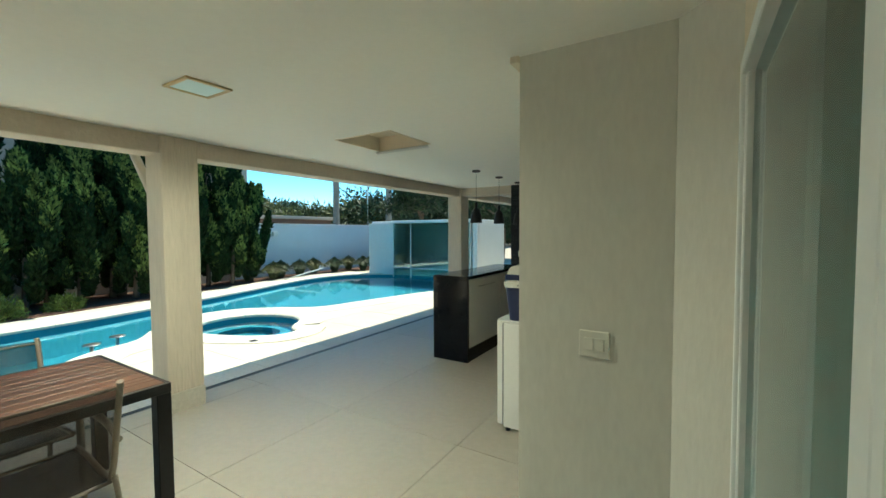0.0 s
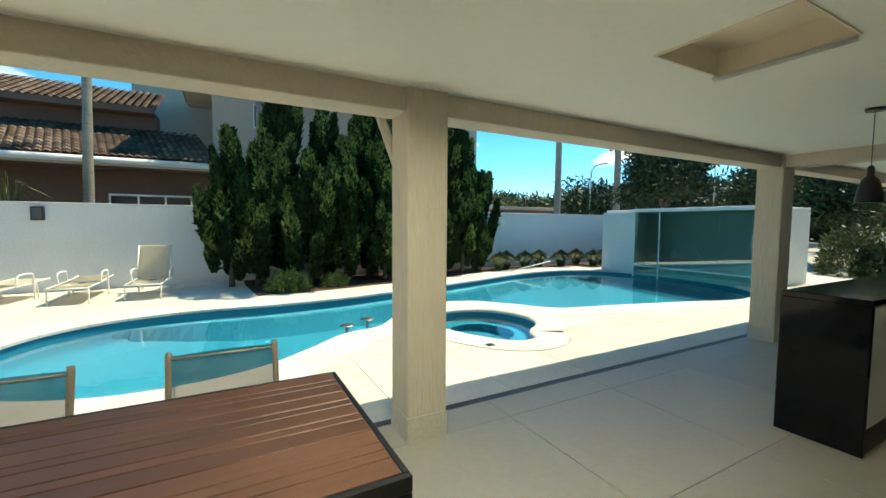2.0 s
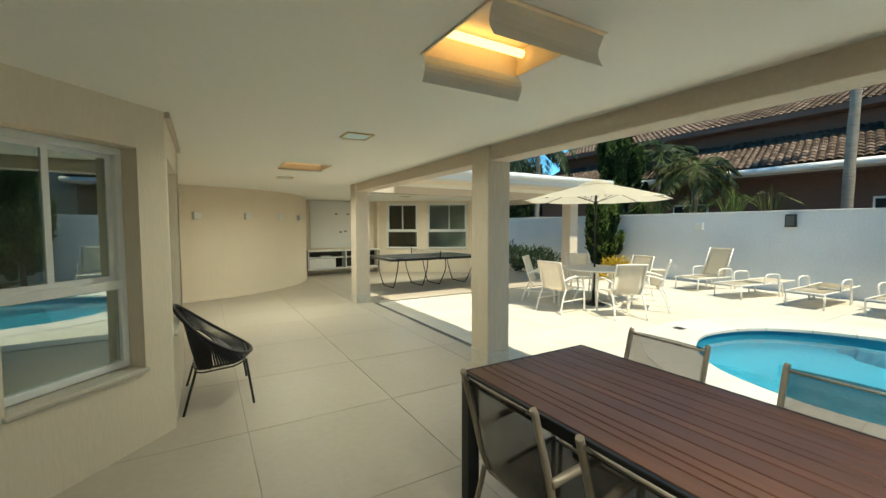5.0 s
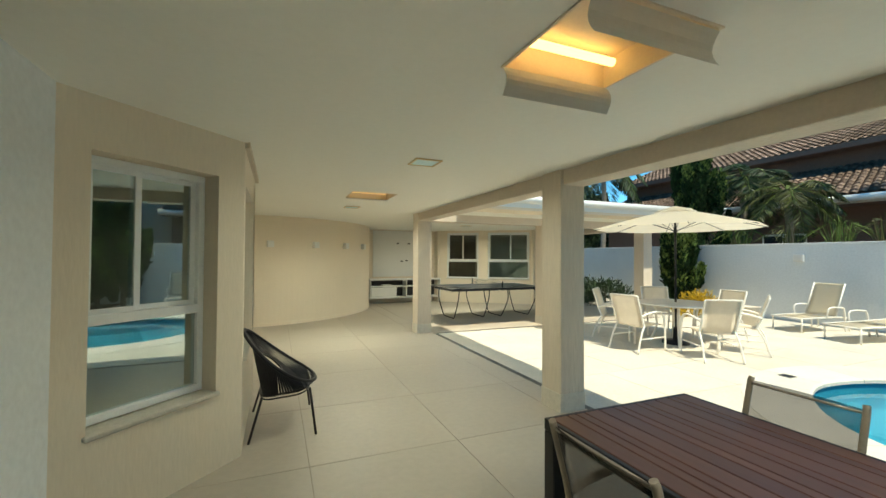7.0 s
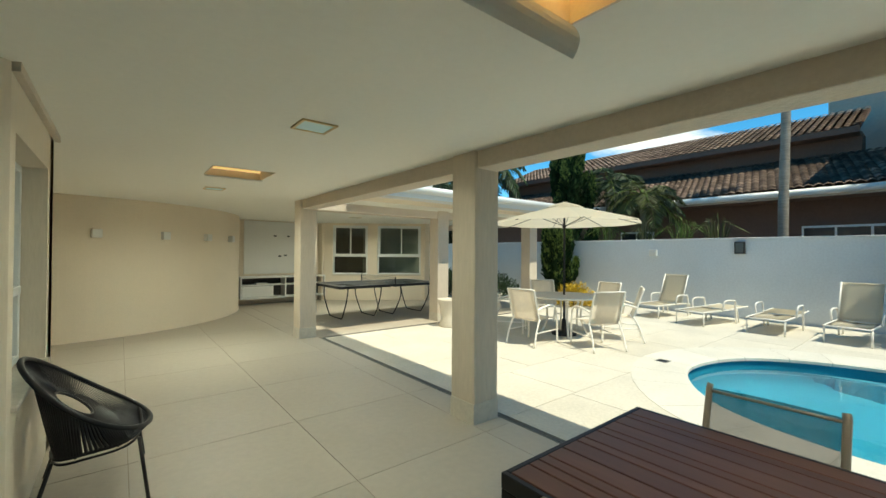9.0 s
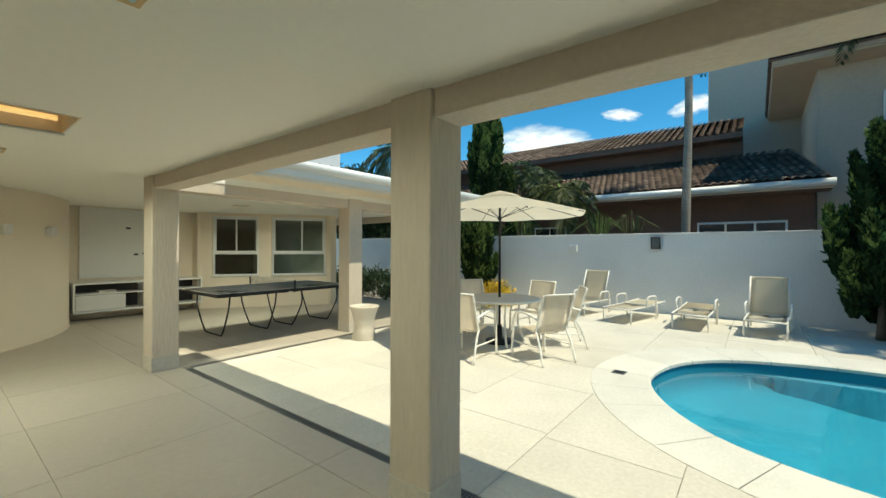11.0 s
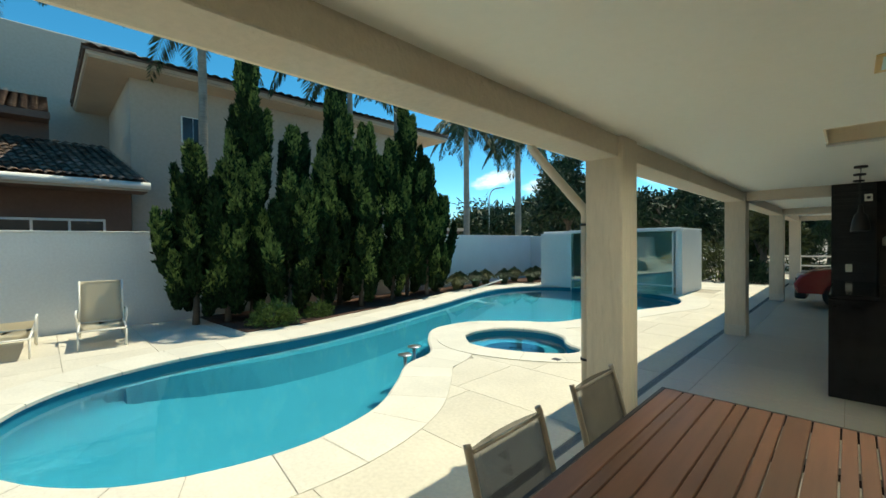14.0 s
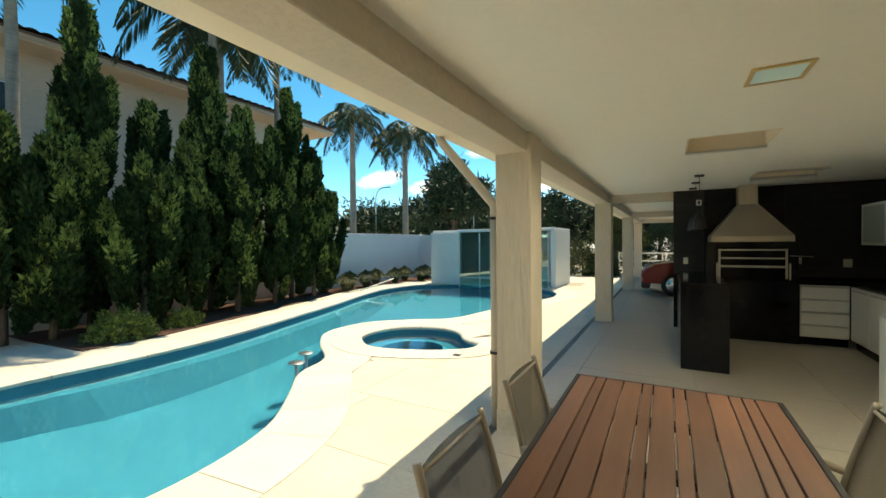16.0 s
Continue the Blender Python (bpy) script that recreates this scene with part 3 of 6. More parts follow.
structure("shower_roof", box(B(), -10.75, -6.12, 12.125, 14.15, 1.872, 1.95, 0.01), WHITE_WALL, "flat white roof of the pool room")
glazing = thing("glass_screen", "green-tinted glass front of the pool room in white rails", "glass screen", (-9.55, 11.93, 0))
for k in range(4):
    pane = part("pane", box(B(), k * 0.80 + 0.01, k * 0.80 + 0.80, -0.005, 0.005, -0.10, 1.86), GREEN_GLASS, glazing)
    pane.visible_shadow = False
part("rail", box(B(), 0, 3.25, -0.02, 0.02, 0.24, 0.27, 0.004), WHITE_ALU, glazing)
for k in (0, 1, 4):
    part("post", box(B(), k * 0.80 - 0.015, k * 0.80 + 0.015, -0.02, 0.02, -0.10, 1.86, 0.004), WHITE_ALU, glazing)
# ---- veranda furniture ----
WOOD = surface("brown_slat_wood", (0.125, 0.056, 0.034), 0.42, vary=0.28, big=2.2, fine=24, bump=0.25, depth=0.002, stretch=(1, 0.06, 1), random_amt=0.16)
DARK_METAL = surface("black_powder_coat", (0.012, 0.012, 0.014), 0.45, vary=0.2, bump=0.05)
SLING = surface("taupe_sling_mesh", (0.10, 0.083, 0.068), 0.75, vary=0.12, big=4, fine=350, bump=0.4, depth=0.002, alpha=0.72, through_light=0.08)
SLING_FRAME = surface("champagne_aluminium", (0.31, 0.265, 0.22), 0.4, metal=0.35, vary=0.05, bump=0.03)

TX0, TX1, TY0, TY1, TZ = -3.46, -2.52, -0.385, 1.34, 0.75
table = thing("dining_table", "brown slatted wooden dining table on a black metal frame", "table", (TX0, TY0, 0))
tw, tl = TX1 - TX0, TY1 - TY0
bm = B()
box(bm, 0.0, 0.022, 0, tl, TZ - 0.055, TZ - 0.002, 0.003)
box(bm, tw - 0.022, tw, 0, tl, TZ - 0.055, TZ - 0.002, 0.003)
box(bm, 0.022, tw - 0.022, 0, 0.022, TZ - 0.055, TZ - 0.002, 0.003)
box(bm, 0.022, tw - 0.022, tl - 0.022, tl, TZ - 0.055, TZ - 0.002, 0.003)
for f in (0.25, 0.5, 0.75):
    box(bm, 0.022, tw - 0.022, tl * f - 0.03, tl * f + 0.03, TZ - 0.05, TZ - 0.024)
part("table_frame", bm, DARK_METAL, table)
WIDTHS = [0.085, 0.045, 0.085, 0.085, 0.045, 0.085, 0.045, 0.085, 0.085, 0.045, 0.045, 0.085]
gap = (tw - 0.05 - sum(WIDTHS)) / (len(WIDTHS) - 1)
xx = 0.025
for w in WIDTHS:
    part("slat", box(B(), xx, xx + w, 0.024, tl - 0.024, TZ - 0.022, TZ, 0.0025), WOOD, table)
    xx += w + gap
for lx in (0.0, tw - 0.07):
    for ly in (0.0, tl - 0.07):
        part("leg", box(B(), lx, lx + 0.07, ly, ly + 0.07, 0.0, TZ - 0.056, 0.004), DARK_METAL, table)


def sling_chair(name, label, frame_mat):
    """An outdoor sling armchair that looks along +y, its origin on the floor under the seat."""
    c = thing(name, label, "chair", group="chairs round the dining table")
    seat = smooth_line([(0, 0.22, 0.43), (0, 0.10, 0.425), (0, -0.08, 0.40), (0, -0.20, 0.395)], 4)
    back = smooth_line([(0, -0.20, 0.40), (0, -0.245, 0.50), (0, -0.285, 0.66), (0, -0.345, 0.875)], 5)
    for nm, line in (("seat", seat), ("backrest", back)):
        bm = B()
        prev = None
        for p in line:
            row = [bm.verts.new((x, p.y + (-0.02 if nm == "backrest" else 0) * (1 - (x / 0.21) ** 2), p.z - (0.018 if nm == "seat" else 0) * (1 - (x / 0.21) ** 2))) for x in (-0.212, -0.14, -0.07, 0, 0.07, 0.14, 0.212)]
            if prev:
                for a in range(6):
                    f = bm.faces.new((prev[a], prev[a + 1], row[a + 1], row[a]))
                    f.smooth = True
            prev = row
        bmesh.ops.solidify(bm, geom=bm.faces[:], thickness=0.004)
        part(nm, bm, SLING, c, "taupe mesh sling")
    for s in (-1, 1):
        x = s * 0.222
        part("back_post", tube(B(), [(x, p.y, p.z) for p in back] + [(x * 0.985, -0.352, 0.892)], 0.014, 8), frame_mat, c)
        part("seat_rail", tube(B(), [(x, p.y, p.z) for p in seat], 0.013, 8), frame_mat, c)
        part("leg", tube(B(), smooth_line([(s * 0.25, 0.245, 0.0), (s * 0.245, 0.235, 0.3), (s * 0.243, 0.225, 0.60), (s * 0.243, 0.20, 0.63)], 4), 0.013, 8), frame_mat, c)
        part("leg", tube(B(), smooth_line([(s * 0.25, -0.36, 0.0), (s * 0.24, -0.27, 0.22), (s * 0.228, -0.225, 0.42)], 4), 0.013, 8), frame_mat, c)
        part("armrest", tube(B(), smooth_line([(s * 0.243, 0.22, 0.628), (s * 0.25, 0.05, 0.637), (s * 0.245, -0.14, 0.625), (s * 0.232, -0.27, 0.60)], 4), [0.017] * 13, 8), frame_mat, c)
    part("crossbar", tube(B(), [(-0.222, -0.34, 0.862), (0.222, -0.34, 0.862)], 0.007, 6), frame_mat, c)
    part("crossbar", tube(B(), [(-0.222, 0.22, 0.425), (0.222, 0.22, 0.425)], 0.009, 6), frame_mat, c)
    part("crossbar", tube(B(), [(-0.225, -0.20, 0.385), (0.225, -0.20, 0.385)], 0.009, 6), frame_mat, c)
    return c


c0 = sling_chair("sling_chair", "taupe sling armchair with a champagne aluminium frame at the dining table", SLING_FRAME)
c0.matrix_basis = pose(-2.66, 0.17, 0, 0, 0, 90)
copy_thing(c0, pose(-2.65, 0.82, 0, 0, 0, 90))
c1 = sling_chair("sling_chair", "taupe sling armchair with its back to the pool", SLING_FRAME)
c1.matrix_basis = pose(-3.27, 0.09, 0, 0, 0, -90)
copy_thing(c1, pose(-3.29, 0.86, 0, 0, 0, -90))

# ---- barbecue kitchen ----
IX0, IX1, IY0, IY1, IZ = -2.86, -2.385, 4.415, 6.30, 1.02
isl = thing("kitchen_island", "black granite waterfall island with a white cupboard", "kitchen island", (IX0, IY0, 0))
iw, il = IX1 - IX0, IY1 - IY0
part("countertop", box(B(), 0, iw, 0, il, IZ - 0.04, IZ, 0.003), BLACK_GRANITE, isl, "polished black granite top")
part("end_panel", box(B(), 0, iw, 0, 0.04, 0, IZ - 0.041, 0.003), BLACK_GRANITE, isl, "black granite end panel")
part("side_panel", box(B(), 0, 0.03, 0.041, il, 0, IZ - 0.041, 0.003), BLACK_GRANITE, isl)
part("body", box(B(), 0.031, iw - 0.03, 0.041, il, 0.15, IZ - 0.041), WHITE_PAINT, isl)
part("plinth", box(B(), 0.05, iw - 0.012, 0.041, il, 0.0, 0.149), BLACK_GRANITE, isl)
for k in range(2):
    d = part("door", box(B(), iw - 0.029, iw - 0.008, 0.05 + k * 0.92, 0.96 + k * 0.92, 0.17, IZ - 0.06, 0.003), WHITE_PAINT, isl, "white lacquered flap door")
    hb = B()
    tube(hb, [(iw - 0.008, 0.30 + k * 0.92, 0.88), (iw + 0.02, 0.30 + k * 0.92, 0.88), (iw + 0.02, 0.72 + k * 0.92, 0.88), (iw - 0.008, 0.72 + k * 0.92, 0.88)], 0.006, 6)
    part("handle", hb, STEEL, d, "dark steel bar handle")

bbq = thing("barbecue", "black granite built-in barbecue with a steel grill rack", "barbecue", (-2.44, 6.42, 0))
bm = B()
box(bm, 0, 1.10, 0, 0.575, 0, 0.90, 0.003)
part("base", bm, BLACK_GRANITE, bbq, "black granite barbecue base")
bm = B()
box(bm, 0.0, 0.10, 0.05, 0.575, 0.901, 1.46, 0.003)
box(bm, 1.0, 1.10, 0.05, 0.575, 0.901, 1.46, 0.003)
box(bm, 0.10, 1.0, 0.53, 0.575, 0.901, 1.46)
box(bm, 0.10, 1.0, 0.05, 0.53, 1.40, 1.46, 0.003)
part("firebox", bm, BLACK_GRANITE, bbq, "black firebox opening")
rack = B()
for x in (0.14, 0.95):
    box(rack, x, x + 0.025, 0.03, 0.055, 0.93, 1.37, 0.003)
for z in (1.345, 1.22, 1.10):
    box(rack, 0.14, 0.975, 0.028, 0.05, z, z + 0.022, 0.003)
for x in (0.11, 0.985):
    box(rack, x, x + 0.02, 0.0, 0.02, 0.92, 1.16, 0.003)
part("grill_rack", rack, STEEL, bbq, "stainless grill rack frame")
grid = B()
for k in range(9):
    obox(grid, (0.17, 0.08 + k * 0.045, 1.09), (0.96, 0.08 + k * 0.045, 1.09), 0.006, 0.006)
part("grill_grate", grid, STEEL, bbq)
part("crank", tube(B(), [(1.0, 0.03, 1.27), (1.25, 0.0, 1.26)], 0.005, 6), STEEL, bbq)

hood = thing("range_hood", "tapered satin steel barbecue hood with a square chimney", "range hood", (-1.90, 6.69, 0))
hb = B()
ring = lambda w, d, z, yo=0.0: [hb.verts.new((sx * w, yo + sy * d, z)) for sx, sy in ((-1, -1), (1, -1), (1, 1), (-1, 1))]
r0, r1, r2 = ring(0.50, 0.30, 1.48), ring(0.50, 0.30, 1.565), ring(0.125, 0.13, 2.06, 0.12)
for a, b in ((r0, r1), (r1, r2)):
    for k in range(4):
        hb.faces.new((a[k], a[(k + 1) % 4], b[(k + 1) % 4], b[k]))
hb.faces.new(r2)
hb.faces.new(r0[::-1])
part("canopy", hb, HOOD_STEEL, hood)
part("chimney", box(B(), -0.122, 0.122, -0.008, 0.25, 2.055, CEIL, 0.003), HOOD_STEEL, hood)

# ledger stones on both sides of the hood
for sx0, sx1 in ((-2.90, -2.45), (-1.40, -0.245)):
    rng = random.Random(int(sx0 * -100))
    z = 0.93
    wall = bpy.data.objects["wall_barbecue"]
    while z < CEIL - 0.01:
        h = rng.choice((0.028, 0.04, 0.055))
        h = min(h, CEIL - z)
        x = sx0
        while x < sx1 - 0.01:
            w = min(rng.uniform(0.12, 0.42), sx1 - x)
            part("stone", box(B(), x + 0.001, x + w - 0.001, 7.0 - rng.uniform(0.012, 0.03), 6.999, z + 0.001, z + h - 0.001), BLACK_STONE, wall)
            x += w
        z += h

cab = thing("base_cabinet", "white kitchen drawers with long steel handles under black granite", "cabinet", (-1.33, 6.42, 0))
part("body", box(B(), 0, 0.52, 0.02, 0.575, 0.12, 0.86), WHITE_PAINT, cab)
part("plinth", box(B(), 0, 0.52, 0.06, 0.57, 0, 0.119), BLACK_GRANITE, cab)
for k in range(4):
    z = 0.13 + k * 0.182
    d = part("drawer", box(B(), 0.005, 0.515, 0.0, 0.019, z, z + 0.170, 0.003), WHITE_PAINT, cab)
    part("handle", box(B(), 0.005, 0.515, -0.018, -0.001, z + 0.150, z + 0.168, 0.002), STEEL, d)
side = thing("base_cabinet", "white lacquered kitchen cupboards along the dark side wall", "cabinet", (-0.81, 4.65, 0))
part("body", box(B(), 0.02, 0.565, 0, 1.75, 0.12, 0.86), WHITE_PAINT, side)
part("plinth", box(B(), 0.06, 0.56, 0, 1.75, 0, 0.119), BLACK_GRANITE, side)
for k in range(3):
    d = part("door", box(B(), 0.0, 0.019, 0.005 + k * 0.583, 0.578 + k * 0.583, 0.13, 0.85, 0.003), WHITE_PAINT, side)
    part("handle", box(B(), -0.018, -0.001, 0.05 + k * 0.583, 0.53 + k * 0.583, 0.80, 0.815, 0.002), STEEL, d)
bm = B()
box(bm, -1.34, -0.245, 6.40, 6.996, 0.862, 0.90, 0.003)
box(bm, -0.83, -0.245, 4.62, 6.399, 0.862, 0.90, 0.003)
tagged(part("countertop", bm, BLACK_GRANITE), "polished black granite kitchen worktop over white drawers", "countertop")
up = thing("wall_cabinet", "white-framed wall cabinet with frosted glass doors", "cabinet", (-0.60, 5.25, 1.42))
part("body", box(B(), 0.0, 0.355, 0, 1.45, 0, 0.56, 0.003), WHITE_PAINT, up)
FROST = surface("frosted_glass", (0.45, 0.52, 0.52), 0.3, vary=0.03, bump=0.0)
for k in range(2):
    f = B()
    a, b = k * 0.725 + 0.004, k * 0.725 + 0.721
    box(f, -0.02, -0.001, a, a + 0.035, 0, 0.56)
    box(f, -0.02, -0.001, b - 0.035, b, 0, 0.56)
    box(f, -0.02, -0.001, a + 0.035, b - 0.035, 0, 0.035)
    box(f, -0.02, -0.001, a + 0.035, b - 0.035, 0.525, 0.56)
    d = part("door", f, WHITE_ALU, up)
    part("pane", box(B(), -0.014, -0.004, a + 0.035, b - 0.035, 0.035, 0.525), FROST, d, "frosted glass pane")

fr = thing("mini_fridge", "white free-standing mini fridge with a rounded door", "fridge", (-1.39, 3.15, 0))
part("body", box(B(), 0.0, 0.52, 0.0, 0.50, 0.03, 0.84, 0.012, 2), WHITE_PAINT, fr)
part("top", box(B(), -0.005, 0.525, -0.004, 0.504, 0.841, 0.862, 0.008, 2), WHITE_PAINT, fr)
db = B()
prof = [(-0.006, 0.0), (-0.05, 0.01), (-0.062, 0.05), (-0.068, 0.25), (-0.062, 0.45), (-0.05, 0.49), (-0.006, 0.5)]
prism(db, prof, 0.05, 0.86)
part("door", db, WHITE_PAINT, fr, "white curved fridge door")
part("door_seal", box(B(), -0.006, 0.0, 0.004, 0.496, 0.05, 0.84), surface("grey_rubber", (0.25, 0.25, 0.24), 0.7), fr)
for x, y in ((0.03, 0.03), (0.46, 0.03), (0.03, 0.44), (0.46, 0.44)):
    part("foot", lathe(B(), [(0.018, 0), (0.018, 0.031)], (x, y, 0), 10), DARK_METAL, fr)
part("cord", tube(B(), smooth_line([(0.35, -0.01, 0.25), (0.33, -0.012, 0.12), (0.38, -0.012, 0.06), (0.31, -0.012, 0.35), (0.34, -0.012, 0.75), (0.47, -0.012, 0.93), (0.53, 0.05, 0.96)], 5), 0.0045, 6), DARK_METAL, fr)

NAVY = surface("navy_plastic", (0.012, 0.022, 0.075), 0.35, vary=0.1, bump=0.05)
CREAM = surface("cream_plastic", (0.72, 0.70, 0.62), 0.4, vary=0.04, bump=0.05)
cool = thing("cooler_box", "navy blue cool box with a cream lid on the fridge", "cooler", (-1.26, 3.28, 0.863), 5)


def rounded_block(bm, w0, d0, w1, d1, z0, z1, r=0.04, n=5):
    rings = []
    for w, d, z in ((w0, d0, z0), (w1, d1, z1)):
        ring = []
        for cx, cy, a0 in ((1, 1, 0), (-1, 1, 90), (-1, -1, 180), (1, -1, 270)):
            for k in range(n):
                a = radians(a0 + 90 * k / (n - 1))
                ring.append(bm.verts.new((cx * (w - r) + r * math.cos(a), cy * (d - r) + r * math.sin(a), z)))
        rings.append(ring)
    m = len(rings[0])
    for k in range(m):
        bm.faces.new((rings[0][k], rings[0][(k + 1) % m], rings[1][(k + 1) % m], rings[1][k]))
    bm.faces.new(rings[0][::-1])
    bm.faces.new(rings[1])
    return bm


part("body", rounded_block(B(), 0.105, 0.095, 0.13, 0.12, 0.0, 0.255), NAVY, cool)
part("rim", rounded_block(B(), 0.136, 0.126, 0.140, 0.130, 0.256, 0.295), CREAM, cool)
arch = [(-0.128, 0.0)] + [(cx + 0.062 * math.cos(radians(a)), 0.058 + 0.062 * math.sin(radians(a))) for cx, a0 in ((-0.066, 180), (0.066, 90)) for a in range(a0, a0 - 91, -15)] + [(0.128, 0.0)]
lb_ = B()
front = [lb_.verts.new((x, -0.055, 0.296 + z)) for x, z in arch]
rear = [lb_.verts.new((x, 0.12, 0.296 + z)) for x, z in arch]
for k in range(len(arch)):
    q = (k + 1) % len(arch)
    lb_.faces.new((front[k], front[q], rear[q], rear[k]))
lb_.faces.new(front[::-1])
lb_.faces.new(rear)
bmesh.ops.bevel(lb_, geom=[e for e in lb_.edges if abs(e.verts[0].co.y - e.verts[1].co.y) < 1e-4], offset=0.012, segments=2, affect="EDGES")
part("lid", lb_, CREAM, cool, "cream plastic lid with a rounded top")
part("lid_front", rounded_block(B(), 0.128, 0.118, 0.122, 0.112, 0.296, 0.312), CREAM, cool)
part("handle", rounded_block(B(), 0.095, 0.022, 0.092, 0.020, 0.313, 0.352, 0.018), NAVY, cool, "folded navy carrying handle").matrix_basis = pose(-0.035, -0.095, 0)
for x in (-0.02, 0.06):
    part("screw", lathe(B(), [(0.005, 0), (0.005, 0.004)], (0, 0, 0), 10), DARK_METAL, cool).matrix_basis = pose(x, -0.131, 0.276, 90, 0, 0)
part("badge", lathe(B(), [(0.028, 0), (0.028, 0.006)], (0, 0, 0), 18), CREAM, cool).matrix_basis = pose(-0.121, 0.0, 0.16, 0, -84, 0)

for k, (px, py) in enumerate(((-2.63, 5.12), (-2.63, 5.86), (-2.63, 6.62))):
    p = thing("pendant_lamp", "black bottle-shaped pendant lamp on a thin cable", "pendant lamp", (px, py, 0), 0, "pendants over the island")
    part("canopy", lathe(B(), [(0.055, CEIL - 0.022), (0.055, CEIL - 0.001)], (0, 0, 0), 20), DARK_METAL, p)
    part("cable", tube(B(), [(0, 0, 1.93), (0, 0, CEIL - 0.02)], 0.003, 6), DARK_METAL, p)
    part("shade", lathe(B(), [(0.075, 1.66), (0.08, 1.67), (0.068, 1.76), (0.05, 1.83), (0.022, 1.86), (0.02, 1.92), (0.012, 1.935)], (0, 0, 0), 24), DARK_METAL, p, "matt black metal shade")

# ---- ceiling lights ----
GLOW = surface("warm_tube", (1.0, 0.75, 0.4), 0.5, vary=0, bump=0, emit=(1.0, 0.60, 0.20), power=1.6)
GLOW_DIM = surface("dim_warm_tube", (1.0, 0.75, 0.4), 0.5, vary=0, bump=0, emit=(1.0, 0.62, 0.24), power=0.35)
FLAP = surface("flap_aluminium", (0.70, 0.70, 0.67), 0.45, vary=0.04, bump=0.03)


# strength of the fill lamps added at the ceiling fixtures to brighten the veranda
FILL_POWER = 9.5


def light_box(x0, x1, y0, y1, lit, flaps, label):
    t = thing("ceiling_light_box", label, "ceiling light", (x0, y0, CEIL), 0, "recessed light boxes")
    w, l = x1 - x0, y1 - y0
    for x0_, x1_, y0_, y1_ in ((0.001, 0.013, 0.001, l - 0.001), (w - 0.013, w - 0.001, 0.001, l - 0.001), (0.0135, w - 0.0135, 0.001, 0.013), (0.0135, w - 0.0135, l - 0.013, l - 0.001)):
        part("side_panel", box(B(), x0_, x1_, y0_, y1_, -0.006, 0.174), PLASTER_SMOOTH, t)
    part("top_panel", box(B(), 0.001, w - 0.001, 0.001, l - 0.001, 0.175, 0.19), PLASTER_SMOOTH, t)
    for side, hang in flaps:
        fb = B()
        rows = []
        for k in range(7):
            a = k / 6
            z = -0.008 - hang * a
            off = 0.02 + 0.03 * math.sin(a * math.pi)
            if side == "x0":
                rows.append((fb.verts.new((off, 0.0, z)), fb.verts.new((off, l, z))))
            elif side == "x1":
                rows.append((fb.verts.new((w - off, 0.0, z)), fb.verts.new((w - off, l, z))))
            elif side == "y0":
                rows.append((fb.verts.new((0.0, off, z)), fb.verts.new((w, off, z))))
            else:
                rows.append((fb.verts.new((0.0, l - off, z)), fb.verts.new((w, l - off, z))))
        for a, b in zip(rows, rows[1:]):
            fb.faces.new((a[0], a[1], b[1], b[0]))
        bmesh.ops.solidify(fb, geom=fb.faces[:], thickness=0.008)
        part("reflector", fb, FLAP, t, "curved white reflector flap")
    if lit:
        part("tube", tube(B(), [(0.05, 0.11, 0.075), (w - 0.05, 0.11, 0.075)], 0.02, 10), GLOW if y0 > -3 else GLOW_DIM, t, "glowing warm tube")
    # added fill light, put into every box, the switched-off ones too
    lamp = new("box_fill_lamp", bpy.data.lights.new("box_fill_lamp", "AREA"))
    lamp.data.shape, lamp.data.size, lamp.data.energy, lamp.data.color = "SQUARE", w - 0.08, FILL_POWER * (2.8 if y0 > 0 else 1.6 if y0 < -3 else 0.5), (1.0, 0.96, 0.86)
    lamp.data.spread = radians(165)
    lamp.matrix_basis = pose(x0 + w / 2, y0 + l / 2, CEIL + 0.165)
    return t


light_box(*LIGHT_BOXES[0], False, [("y1", 0.03)], "recessed ceiling light box with a plaster interior, switched off")
light_box(*LIGHT_BOXES[1], True, [("y0", 0.13), ("y1", 0.13)], "recessed ceiling light box with curved flaps and warm tube")
light_box(*LIGHT_BOXES[2], True, [("y0", 0.02)], "recessed ceiling light box glowing warm")
light_box(-2.02, -1.33, 5.2, 5.75, False, [("y1", 0.09), ("y0", 0.02)], "recessed ceiling light box with a white flap above the barbecue")
PANEL = surface("grey_lantern_glass", (0.10, 0.12, 0.13), 0.2, vary=0.02, bump=0)
LED = surface("lit_opal_panel", (0.42, 0.60, 0.62), 0.4, vary=0, bump=0, emit=(0.75, 1.0, 1.0), power=0.04)
RIM = surface("gold_trim", (0.62, 0.45, 0.22), 0.4, vary=0.05, bump=0)


